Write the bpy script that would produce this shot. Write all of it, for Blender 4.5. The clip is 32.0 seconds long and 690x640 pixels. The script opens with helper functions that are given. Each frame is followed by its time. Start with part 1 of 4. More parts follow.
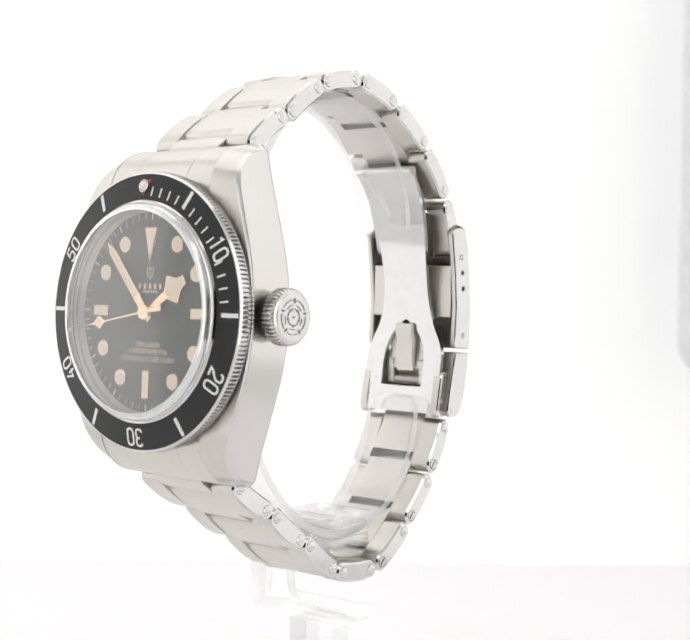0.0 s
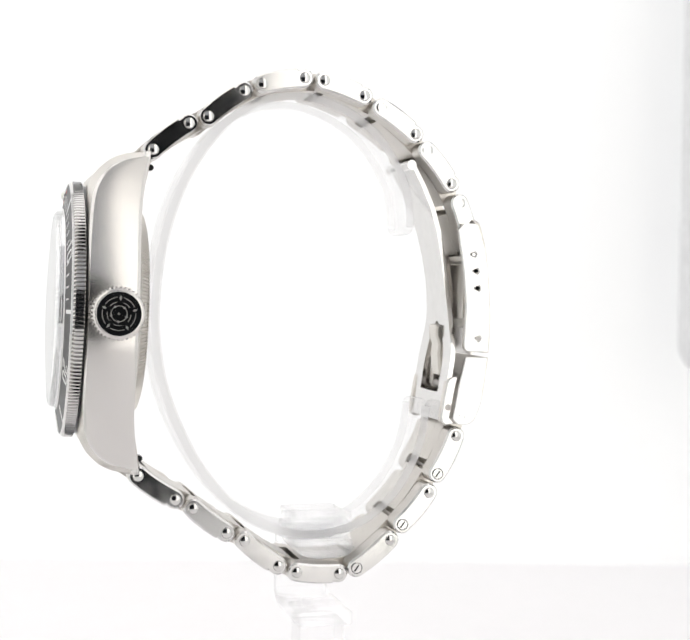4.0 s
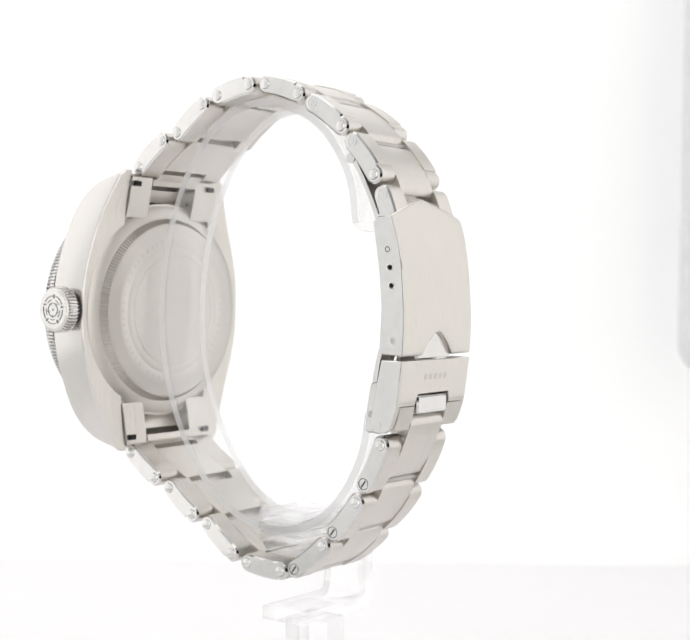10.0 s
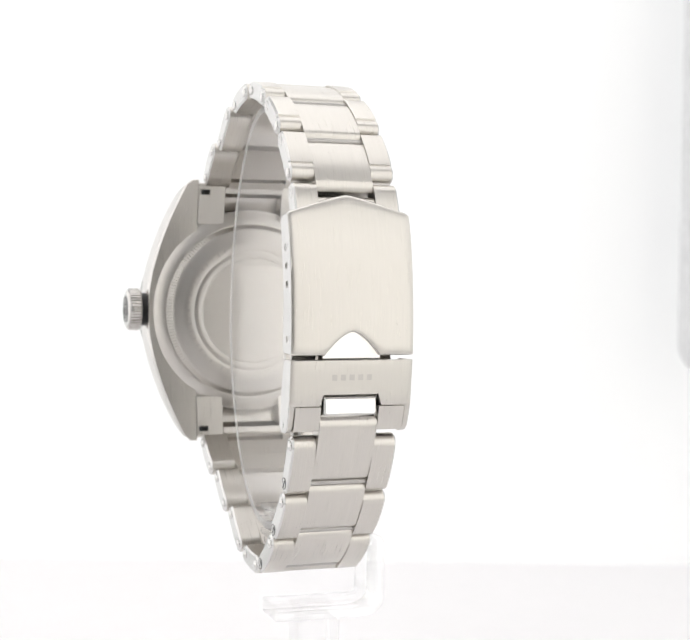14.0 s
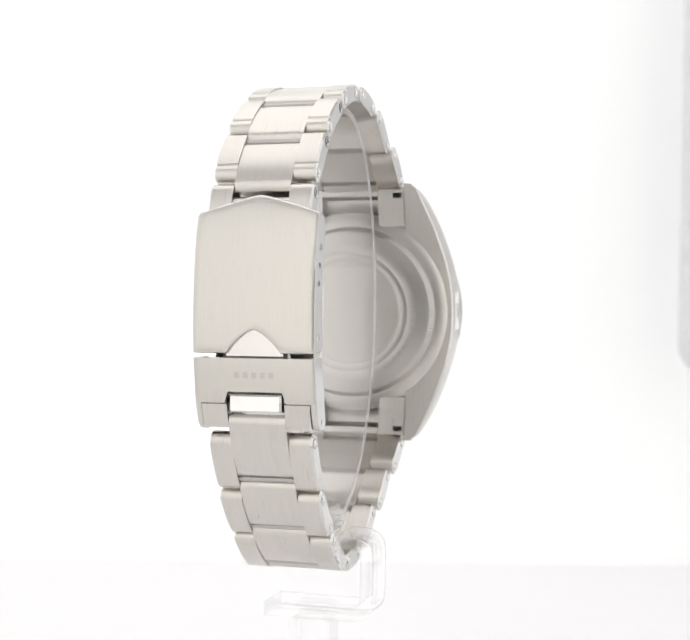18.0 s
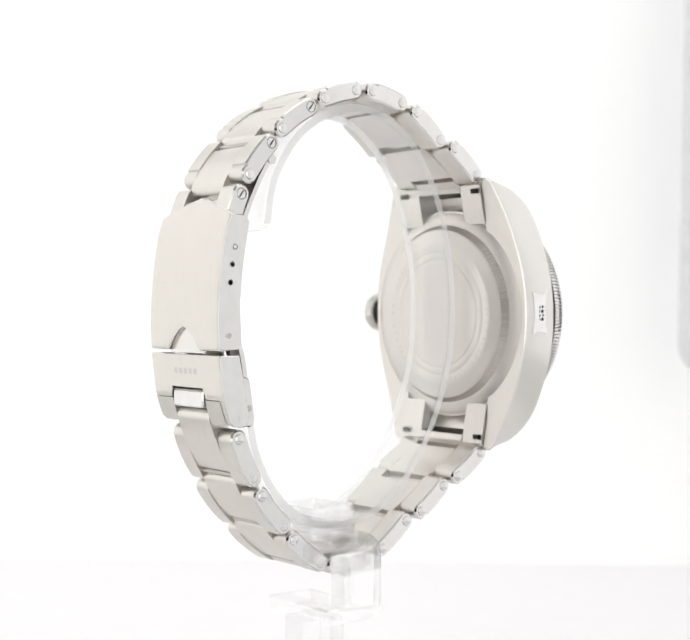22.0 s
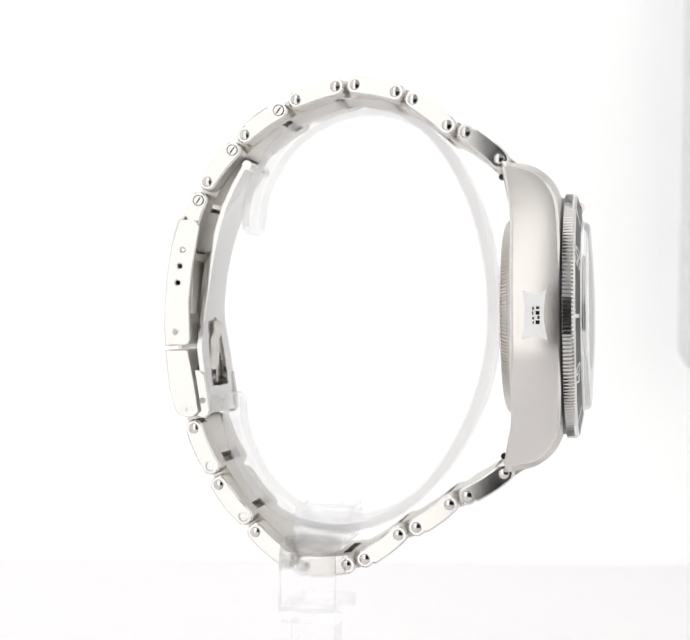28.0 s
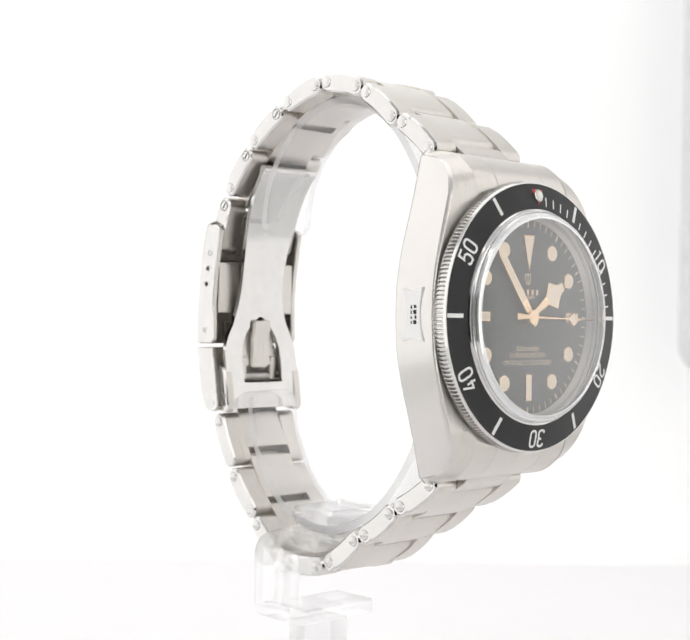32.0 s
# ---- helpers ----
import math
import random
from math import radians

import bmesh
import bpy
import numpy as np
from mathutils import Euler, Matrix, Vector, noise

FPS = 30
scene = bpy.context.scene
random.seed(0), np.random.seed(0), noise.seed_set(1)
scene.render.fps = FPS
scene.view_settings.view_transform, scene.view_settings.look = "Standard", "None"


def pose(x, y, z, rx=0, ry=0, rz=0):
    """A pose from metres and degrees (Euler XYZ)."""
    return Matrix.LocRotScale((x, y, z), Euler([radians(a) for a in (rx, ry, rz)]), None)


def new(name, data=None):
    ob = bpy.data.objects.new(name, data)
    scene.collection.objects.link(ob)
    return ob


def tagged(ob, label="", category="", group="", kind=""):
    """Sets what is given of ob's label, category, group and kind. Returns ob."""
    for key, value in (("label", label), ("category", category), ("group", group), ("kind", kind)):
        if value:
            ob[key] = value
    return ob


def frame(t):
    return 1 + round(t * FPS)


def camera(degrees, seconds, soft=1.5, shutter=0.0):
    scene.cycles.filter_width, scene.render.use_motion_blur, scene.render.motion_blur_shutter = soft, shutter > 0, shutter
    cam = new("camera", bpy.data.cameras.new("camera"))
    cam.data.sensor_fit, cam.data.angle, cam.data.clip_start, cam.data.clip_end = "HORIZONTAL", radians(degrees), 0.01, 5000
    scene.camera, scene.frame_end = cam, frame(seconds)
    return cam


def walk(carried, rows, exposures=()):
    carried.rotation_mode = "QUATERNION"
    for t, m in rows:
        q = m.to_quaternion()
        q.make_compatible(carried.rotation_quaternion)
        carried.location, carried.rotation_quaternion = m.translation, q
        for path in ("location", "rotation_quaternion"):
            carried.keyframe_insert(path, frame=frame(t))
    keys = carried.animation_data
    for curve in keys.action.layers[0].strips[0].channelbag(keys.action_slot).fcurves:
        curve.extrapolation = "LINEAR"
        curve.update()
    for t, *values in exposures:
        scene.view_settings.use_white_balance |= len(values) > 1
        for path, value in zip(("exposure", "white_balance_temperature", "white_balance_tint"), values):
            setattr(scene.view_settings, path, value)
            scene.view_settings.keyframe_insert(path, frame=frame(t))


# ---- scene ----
cam = camera(29.485, 32.0, soft=1.7)

# ---- the still camera ----
cam.data.dof.use_dof, cam.data.dof.focus_distance, cam.data.dof.aperture_fstop = True, 0.212, 42
EYE_H = 0.110
CAM_POSE = pose(0, -0.23413, EYE_H, 89.0507, -0.8544, -1.0396)
walk(cam, [(0.0, CAM_POSE), (32.0, CAM_POSE)], exposures=[(0.0, 0.385), (32.0, 0.385)])

# ---- world ----
world = bpy.data.worlds.new("studio_room")
scene.world = world
world.use_nodes = True
world.node_tree.nodes["Background"].inputs[0].default_value = (1, 1, 1, 1)
world.node_tree.nodes["Background"].inputs[1].default_value = 0.25


# ---- materials ----
def material(name, color, metallic=0.0, rough=0.5, **kw):
    m = bpy.data.materials.new(name)
    m.use_nodes = True
    b = m.node_tree.nodes["Principled BSDF"]
    b.inputs["Base Color"].default_value = (*color, 1)
    b.inputs["Metallic"].default_value = metallic
    b.inputs["Roughness"].default_value = rough
    for key, val in kw.items():
        b.inputs[key].default_value = val
    return m


def add_grain(m, stretch, scale, bump, rough_lo, rough_hi, tone=0.06, smudge=0.4):
    """Fine directional grain and broad handling smudges, in the thing's own space."""
    nt = m.node_tree
    n, l = nt.nodes, nt.links
    b = n["Principled BSDF"]
    tc = n.new("ShaderNodeTexCoord")
    mp = n.new("ShaderNodeMapping")
    mp.inputs["Scale"].default_value = stretch
    l.new(tc.outputs["Object"], mp.inputs["Vector"])
    fine = n.new("ShaderNodeTexNoise")
    fine.inputs["Scale"].default_value = scale
    fine.inputs["Detail"].default_value = 3
    l.new(mp.outputs["Vector"], fine.inputs["Vector"])
    wide = n.new("ShaderNodeTexNoise")
    wide.inputs["Scale"].default_value = 140
    wide.inputs["Detail"].default_value = 3
    l.new(tc.outputs["Object"], wide.inputs["Vector"])
    mix = n.new("ShaderNodeMath")
    mix.operation = "MULTIPLY_ADD"
    l.new(fine.outputs["Fac"], mix.inputs[0])
    mix.inputs[1].default_value = 1 - smudge
    half = n.new("ShaderNodeMath")
    half.operation = "MULTIPLY"
    half.inputs[1].default_value = smudge
    l.new(wide.outputs["Fac"], half.inputs[0])
    l.new(half.outputs[0], mix.inputs[2])
    rr = n.new("ShaderNodeMapRange")
    rr.inputs["From Min"].default_value, rr.inputs["From Max"].default_value = 0.3, 0.7
    rr.inputs["To Min"].default_value, rr.inputs["To Max"].default_value = rough_lo, rough_hi
    l.new(mix.outputs[0], rr.inputs["Value"])
    l.new(rr.outputs[0], b.inputs["Roughness"])
    base = b.inputs["Base Color"].default_value[:3]
    ramp = n.new("ShaderNodeMapRange")
    ramp.data_type = "FLOAT_VECTOR"
    ramp.inputs[7].default_value = (0.35, 0.35, 0.35)
    ramp.inputs[8].default_value = (0.65, 0.65, 0.65)
    ramp.inputs[9].default_value = [c * (1 - tone) for c in base]
    ramp.inputs[10].default_value = [min(1, c * (1 + tone)) for c in base]
    l.new(mix.outputs[0], ramp.inputs[6])
    l.new(ramp.outputs[1], b.inputs["Base Color"])
    if bump:
        bp = n.new("ShaderNodeBump")
        bp.inputs["Strength"].default_value = bump
        bp.inputs["Distance"].default_value = 0.00002
        l.new(fine.outputs["Fac"], bp.inputs["Height"])
        l.new(bp.outputs["Normal"], b.inputs["Normal"])
    return m


STEEL = (0.655, 0.627, 0.588)


def brushed_along(m):
    """Gloss drawn out across the brushing, which runs along the bracelet."""
    n, l = m.node_tree.nodes, m.node_tree.links
    across = n.new("ShaderNodeCombineXYZ")
    across.inputs[0].default_value = 1
    turn = n.new("ShaderNodeVectorTransform")
    turn.vector_type, turn.convert_from, turn.convert_to = "VECTOR", "OBJECT", "WORLD"
    l.new(across.outputs[0], turn.inputs[0])
    l.new(turn.outputs[0], n["Principled BSDF"].inputs["Tangent"])
    n["Principled BSDF"].inputs["Anisotropic"].default_value = 0.75
    return m


BRUSHED = brushed_along(add_grain(material("brushed_steel", STEEL, 1, 0.3), (14, 0.14, 0.14), 1100, 0.04, 0.27, 0.31, 0.03, 0.10))
BRUSHED_ROUND = add_grain(material("circular_brushed_steel", (0.62, 0.593, 0.56), 1, 0.36), (1, 1, 1), 700, 0.0, 0.34, 0.4, 0.02, 0.5)
SATIN = add_grain(material("satin_polished_steel", (0.68, 0.66, 0.64), 1, 0.22), (1, 1, 1), 500, 0.0, 0.2, 0.25, 0.012)
POLISHED = add_grain(material("polished_steel", (0.68, 0.67, 0.66), 1, 0.1), (1, 1, 1), 500, 0.0, 0.06, 0.13, 0.03)
# Darker copy of the steel: shade between parts put into the colour.
SHADOW_STEEL = add_grain(material("shadowed_steel", (0.5, 0.48, 0.465), 1, 0.4), (1, 1, 1), 900, 0.2, 0.4, 0.55)
WORN = add_grain(material("worn_engraving", (0.56, 0.535, 0.51), 0.9, 0.5), (1, 1, 1), 900, 0.1, 0.35, 0.5)
INSERT_BLACK = add_grain(material("matte_black_aluminium", (0.02, 0.02, 0.021), 0, 0.35, **{"Specular IOR Level": 0.3}), (1, 1, 1), 3000, 0.1, 0.3, 0.4)
DIAL_BLACK = add_grain(material("matte_black_dial", (0.075, 0.075, 0.074), 0, 0.5), (1, 1, 1), 120, 0.0, 0.5, 0.6, 0.02)
SILVER_PRINT = material("silver_print", (0.78, 0.78, 0.77), 0.2, 0.4)
GOLD = material("rose_gilt_metal", (0.93, 0.69, 0.46), 1, 0.22)
GILT_PRINT = material("gilt_print", (0.75, 0.56, 0.42), 0.0, 0.5)
LUME = add_grain(material("cream_lume", (0.95, 0.80, 0.64), 0, 0.7), (1, 1, 1), 4000, 0.2, 0.6, 0.8, 0.03)
RED = material("red_print", (0.5, 0.03, 0.03), 0, 0.4)
DARK = material("black_anodised", (0.02, 0.02, 0.02), 0.6, 0.3)
# Dark tone put in for the shade inside slots, holes and sunk rims.
RECESS_SHADE = material("recess_shade", (0.08, 0.08, 0.08), 0.5, 0.5)
CROWN_LINE = material("crown_engraving", (0.24, 0.237, 0.232), 0.3, 0.5)
LABEL_WHITE = add_grain(material("white_paper_label", (0.95, 0.95, 0.95), 0, 0.6), (1, 1, 1), 2000, 0.1, 0.5, 0.7, 0.02)


def watch_glass():
    """Thin clear crystal: see-through, with a mirror share that grows at a slant."""
    m = material("sapphire_glass", (1, 1, 1), 0, 0.0)
    n, l = m.node_tree.nodes, m.node_tree.links
    through_ = n.new("ShaderNodeBsdfTransparent")
    gloss = n.new("ShaderNodeBsdfGlossy")
    gloss.inputs["Roughness"].default_value = 0.01
    slant = n.new("ShaderNodeLayerWeight")
    power = n.new("ShaderNodeMath")
    power.operation = "POWER"
    power.inputs[1].default_value = 2.2
    l.new(slant.outputs["Facing"], power.inputs[0])
    fres = n.new("ShaderNodeMath")
    fres.operation = "MULTIPLY_ADD"
    fres.inputs[1].default_value, fres.inputs[2].default_value = 1.15, 0.1
    l.new(power.outputs[0], fres.inputs[0])
    mix = n.new("ShaderNodeMixShader")
    l.new(fres.outputs[0], mix.inputs[0])
    l.new(through_.outputs[0], mix.inputs[1])
    l.new(gloss.outputs[0], mix.inputs[2])
    l.new(mix.outputs[0], n["Material Output"].inputs["Surface"])
    return m


def see_through(name, share, rough, color, frosted):
    """A clear material with a share of mirror gloss, or of white scatter where it is frosted."""
    m = material(name, color, 0, rough)
    n, l = m.node_tree.nodes, m.node_tree.links
    through_ = n.new("ShaderNodeBsdfTransparent")
    solid = n.new("ShaderNodeBsdfDiffuse" if frosted else "ShaderNodeBsdfGlossy")
    solid.inputs["Color"].default_value = (*color, 1)
    solid.inputs["Roughness"].default_value = rough
    mix = n.new("ShaderNodeMixShader")
    mix.inputs[0].default_value = share
    l.new(through_.outputs[0], mix.inputs[1])
    l.new(solid.outputs[0], mix.inputs[2])
    if frosted:
        lit = n.new("ShaderNodeBsdfTranslucent")
        lit.inputs["Color"].default_value = (*color, 1)
        both = n.new("ShaderNodeMixShader")
        both.inputs[0].default_value = 0.88
        l.new(solid.outputs[0], both.inputs[1])
        l.new(lit.outputs[0], both.inputs[2])
        l.new(both.outputs[0], mix.inputs[2])
    l.new(mix.outputs[0], n["Material Output"].inputs["Surface"])
    return m


GLASS_EDGE = see_through("polished_glass_rim", 0.75, 0.1, (0.95, 0.955, 0.96), False)
ACRYLIC_EDGE = see_through("sawn_acrylic_edge", 0.52, 0.5, (0.98, 0.98, 0.99), True)
SAPPHIRE = watch_glass()
SAPPHIRE_INNER = see_through("coated_glass_underside", 0.0, 0.02, (1, 1, 1), False)


def clear_plastic():
    """Clear cast acrylic: mostly see-through, glossier at a slant, with a faint milky haze of fine scratches."""
    m = material("clear_acrylic", (0.99, 0.99, 0.995), 0, 0.06)
    n, l = m.node_tree.nodes, m.node_tree.links
    through_ = n.new("ShaderNodeBsdfTransparent")
    through_.inputs[0].default_value = (0.997, 0.996, 0.998, 1)
    haze = n.new("ShaderNodeBsdfTranslucent")
    haze.inputs["Color"].default_value = (0.97, 0.965, 0.975, 1)
    gloss = n.new("ShaderNodeBsdfGlossy")
    gloss.inputs["Roughness"].default_value = 0.04
    shiny = n.new("ShaderNodeMixShader")
    slant = n.new("ShaderNodeLayerWeight")
    power = n.new("ShaderNodeMath")
    power.operation, power.inputs[1].default_value = "POWER", 3.0
    l.new(slant.outputs["Facing"], power.inputs[0])
    sheen = n.new("ShaderNodeMath")
    sheen.operation, sheen.inputs[1].default_value, sheen.inputs[2].default_value = "MULTIPLY_ADD", 0.3, 0.06
    l.new(power.outputs[0], sheen.inputs[0])
    l.new(sheen.outputs[0], shiny.inputs[0])
    l.new(through_.outputs[0], shiny.inputs[1])
    l.new(gloss.outputs[0], shiny.inputs[2])
    bright = n.new("ShaderNodeBsdfDiffuse")
    bright.inputs["Color"].default_value = (0.97, 0.965, 0.975, 1)
    both = n.new("ShaderNodeMixShader")
    l.new(haze.outputs[0], both.inputs[1])
    l.new(bright.outputs[0], both.inputs[2])
    tc = n.new("ShaderNodeTexCoord")
    mp = n.new("ShaderNodeMapping")
    mp.inputs["Scale"].default_value = (1.0, 0.25, 0.25)
    l.new(tc.outputs["Object"], mp.inputs["Vector"])
    scratch = n.new("ShaderNodeTexNoise")
    scratch.inputs["Scale"].default_value, scratch.inputs["Detail"].default_value = 900, 3
    l.new(mp.outputs["Vector"], scratch.inputs["Vector"])
    amount = n.new("ShaderNodeMapRange")
    amount.inputs["From Min"].default_value, amount.inputs["From Max"].default_value = 0.35, 0.7
    amount.inputs["To Min"].default_value, amount.inputs["To Max"].default_value = 0.02, 0.045
    l.new(scratch.outputs["Fac"], amount.inputs["Value"])
    milky = n.new("ShaderNodeMixShader")
    l.new(amount.outputs[0], milky.inputs[0])
    l.new(shiny.outputs[0], milky.inputs[1])
    l.new(both.outputs[0], milky.inputs[2])
    l.new(milky.outputs[0], n["Material Output"].inputs["Surface"])
    return m


ACRYLIC = clear_plastic()


def bent_plastic():
    """Thick bent acrylic: refracts what lies behind it."""
    m = material("thick_acrylic", (0.99, 0.99, 0.995), 0, 0.03, **{"Transmission Weight": 1.0, "IOR": 1.45})
    n, l = m.node_tree.nodes, m.node_tree.links
    through_ = n.new("ShaderNodeBsdfTransparent")
    mix = n.new("ShaderNodeMixShader")
    mix.inputs[0].default_value = 0.4
    l.new(through_.outputs[0], mix.inputs[1])
    l.new(n["Principled BSDF"].outputs[0], mix.inputs[2])
    l.new(mix.outputs[0], n["Material Output"].inputs["Surface"])
    return m


THICK_ACRYLIC = bent_plastic()

PEARL = material("pearl_lume", (0.85, 0.85, 0.78), 0, 0.4, **{"Coat Weight": 1.0})


def glowing(name, color, strength):
    m = material(name, (0.72, 0.72, 0.72), 0, 0.9)
    b = m.node_tree.nodes["Principled BSDF"]
    b.inputs["Emission Color"].default_value = (*color, 1)
    b.inputs["Emission Strength"].default_value = strength
    return m


# Diffuser emission stands in for lamps shining through the tent fabric from outside.
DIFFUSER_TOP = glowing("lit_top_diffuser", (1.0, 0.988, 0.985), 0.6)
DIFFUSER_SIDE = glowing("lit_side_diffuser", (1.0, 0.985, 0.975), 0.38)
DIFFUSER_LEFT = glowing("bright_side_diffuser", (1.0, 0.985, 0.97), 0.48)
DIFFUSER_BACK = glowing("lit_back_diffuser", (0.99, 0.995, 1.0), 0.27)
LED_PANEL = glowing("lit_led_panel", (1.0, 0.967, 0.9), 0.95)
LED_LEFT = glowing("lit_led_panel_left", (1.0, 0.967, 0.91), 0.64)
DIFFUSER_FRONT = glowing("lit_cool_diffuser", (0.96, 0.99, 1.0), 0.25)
FLOOR_WHITE = add_grain(material("white_acrylic_floor", (0.905, 0.893, 0.905), 0, 0.5), (1, 1, 1), 60, 0.0, 0.4, 0.6, 0.01)
WALL_WHITE = add_grain(material("white_fabric_wall", (0.8, 0.8, 0.8), 0, 0.9), (1, 1, 1), 400, 0.1, 0.8, 0.95, 0.02)
WALL_COOL = add_grain(material("cool_white_fabric", (0.72, 0.735, 0.75), 0, 0.9), (1, 1, 1), 400, 0.1, 0.8, 0.95, 0.02)
# Greys of unseen tent fabric: lack of light put into the colour.
TENT_GREY = add_grain(material("unlit_tent_fabric", (0.4, 0.41, 0.43), 0, 0.9), (1, 1, 1), 400, 0.1, 0.8, 0.95, 0.04)
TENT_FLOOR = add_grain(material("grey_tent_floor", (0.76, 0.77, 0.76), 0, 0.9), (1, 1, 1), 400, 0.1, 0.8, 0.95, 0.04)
TENT_PALE = add_grain(material("dim_roof_fabric", (0.68, 0.68, 0.69), 0, 0.9), (1, 1, 1), 400, 0.1, 0.8, 0.95, 0.03)
FLAP_GREY = add_grain(material("grey_fabric_flap", (0.75, 0.755, 0.765), 0, 0.9), (1, 1, 1), 400, 0.1, 0.8, 0.95, 0.04)
BLACK_CLOTH = add_grain(material("black_cloth", (0.03, 0.034, 0.042), 0, 0.9), (1, 1, 1), 400, 0.1, 0.8, 0.95, 0.1)


# ---- mesh helpers (millimetres in, metres out) ----
def part(name, bm, mat, parent=None, label="", m=None, smooth=35):
    bmesh.ops.recalc_face_normals(bm, faces=bm.faces[:])
    if m is not None:
        bm.transform(m)
    bm.transform(Matrix.Scale(0.001, 4))
    me = bpy.data.meshes.new(name)
    bm.to_mesh(me)
    bm.free()
    for mt in (mat if isinstance(mat, (list, tuple)) else [mat]):
        me.materials.append(mt)
    if smooth:
        me.polygons.foreach_set("use_smooth", [True] * len(me.polygons))
        me.set_sharp_from_angle(angle=radians(smooth))
    ob = new(name, me)
    ob.parent = parent
    if label:
        tagged(ob, label)
    return ob


def skin(bm, rings, closed=True, cap=True, mats=None):
    """Joins rings of points into a skin; mats gives a material slot per gap and per cap."""
    vr = [[bm.verts.new(p) for p in r] for r in rings]
    n = len(vr[0])
    for k in range(len(vr) - 1):
        for i in range(n if closed else n - 1):
            j = (i + 1) % n
            f = bm.faces.new((vr[k][i], vr[k][j], vr[k + 1][j], vr[k + 1][i]))
            if mats:
                f.material_index = mats[k]
    if cap:
        for k, r in ((-1, vr[0]), (-2, vr[-1])):
            f = bm.faces.new(r)
            if mats:
                f.material_index = mats[k]
    return bm


def inset(poly, d):
    """A closed outline moved inwards by d."""
    out = []
    n = len(poly)
    area = sum(poly[i][0] * poly[(i + 1) % n][1] - poly[(i + 1) % n][0] * poly[i][1] for i in range(n))
    s = 1 if area > 0 else -1
    for i in range(n):
        p, q, r = (Vector(poly[k % n]) for k in (i - 1, i, i + 1))
        a, b = (q - p).normalized(), (r - q).normalized()
        na, nb = Vector((-a.y, a.x)) * s, Vector((-b.y, b.x)) * s
        m = na + nb
        m = m / max(0.3, m.length_squared / 2) if m.length > 1e-6 else na
        out.append(tuple(q + m * d))
    return out


def prism(poly, a, b, c=0.25, axis="u", bm=None, flank=(0, 0), first=None):
    """An outline pushed from a to b with chamfered rims (first: the chamfer at a, where it differs). axis u: outline in (v, z); axis v: in (u, z); axis z: in (u, v)."""
    bm = bm or bmesh.new()

    def place(p, w):
        return {"u": (w, p[0], p[1]), "v": (p[0], w, p[1]), "z": (p[0], p[1], w)}[axis]

    s = 1 if b > a else -1
    first = c if first is None else first
    rings = [[place(p, w) for p in q] for q, w in ((inset(poly, first), a), (poly, a + s * first), (poly, b - s * c), (inset(poly, c), b))]
    return skin(bm, rings, mats=[flank[0], 0, flank[1], flank[1], flank[0]])


def lathe(profile, seg=96, bm=None, closed=False, turn=None):
    """Spins (r, v) points about the v axis; turn(k, i, r) may change the radius."""
    bm = bm or bmesh.new()
    rings = []
    for k, (r, v) in enumerate(profile):
        ring = []
        for i in range(seg):
            a = 2 * math.pi * i / seg
            q = turn(k, i, r) if turn else r
            ring.append((q * math.sin(a), v, q * math.cos(a)))
        rings.append(ring)
    if closed:
        rings.append(rings[0])
        bm = skin(bm, rings, cap=False)
        bmesh.ops.remove_doubles(bm, verts=bm.verts, dist=1e-5)
        return bm
    return skin(bm, rings)


def box(w, d, h, c=0.0, bm=None, at=(0, 0, 0)):
    """A block of size w along u, d along v, h along z, round a place."""
    bm = bm or bmesh.new()
    x, y, z = at
    p = [(x - w / 2, z - h / 2), (x + w / 2, z - h / 2), (x + w / 2, z + h / 2), (x - w / 2, z + h / 2)]
    return prism(p, y - d / 2, y + d / 2, max(c, min(w, d, h) * 0.08), "v", bm)


def curve_at(table, x):
    """Smooth reading of a short table of (x, y)."""
    xs, ys = zip(*table)
    if x <= xs[0]:
        return ys[0]
    if x >= xs[-1]:
        return ys[-1]
    i = max(k for k in range(len(xs) - 1) if xs[k] <= x)
    f = (x - xs[i]) / (xs[i + 1] - xs[i])
    d = [(ys[k + 1] - ys[k]) / (xs[k + 1] - xs[k]) for k in range(len(xs) - 1)]

    def slope(k):
        if k in (0, len(xs) - 1):
            return d[0] if k == 0 else d[-1]
        return 0 if d[k - 1] * d[k] <= 0 else 2 * d[k - 1] * d[k] / (d[k - 1] + d[k])

    h = xs[i + 1] - xs[i]
    return ((1 + 2 * f) * (1 - f) ** 2 * ys[i] + f * (1 - f) ** 2 * h * slope(i)
            + f * f * (3 - 2 * f) * ys[i + 1] + f * f * (f - 1) * h * slope(i + 1))


def smooth_path(pts, n):
    """A rounded line through points, n steps between each two."""
    out = []
    for i in range(len(pts) - 1):
        p = [Vector(pts[min(max(k, 0), len(pts) - 1)]) for k in (i - 1, i, i + 1, i + 2)]
        for j in range(n):
            t = j / n
            out.append(0.5 * (2 * p[1] + (p[2] - p[0]) * t + (2 * p[0] - 5 * p[1] + 4 * p[2] - p[3]) * t * t
                              + (3 * p[1] - p[0] - 3 * p[2] + p[3]) * t ** 3))
    return out + [Vector(pts[-1])]


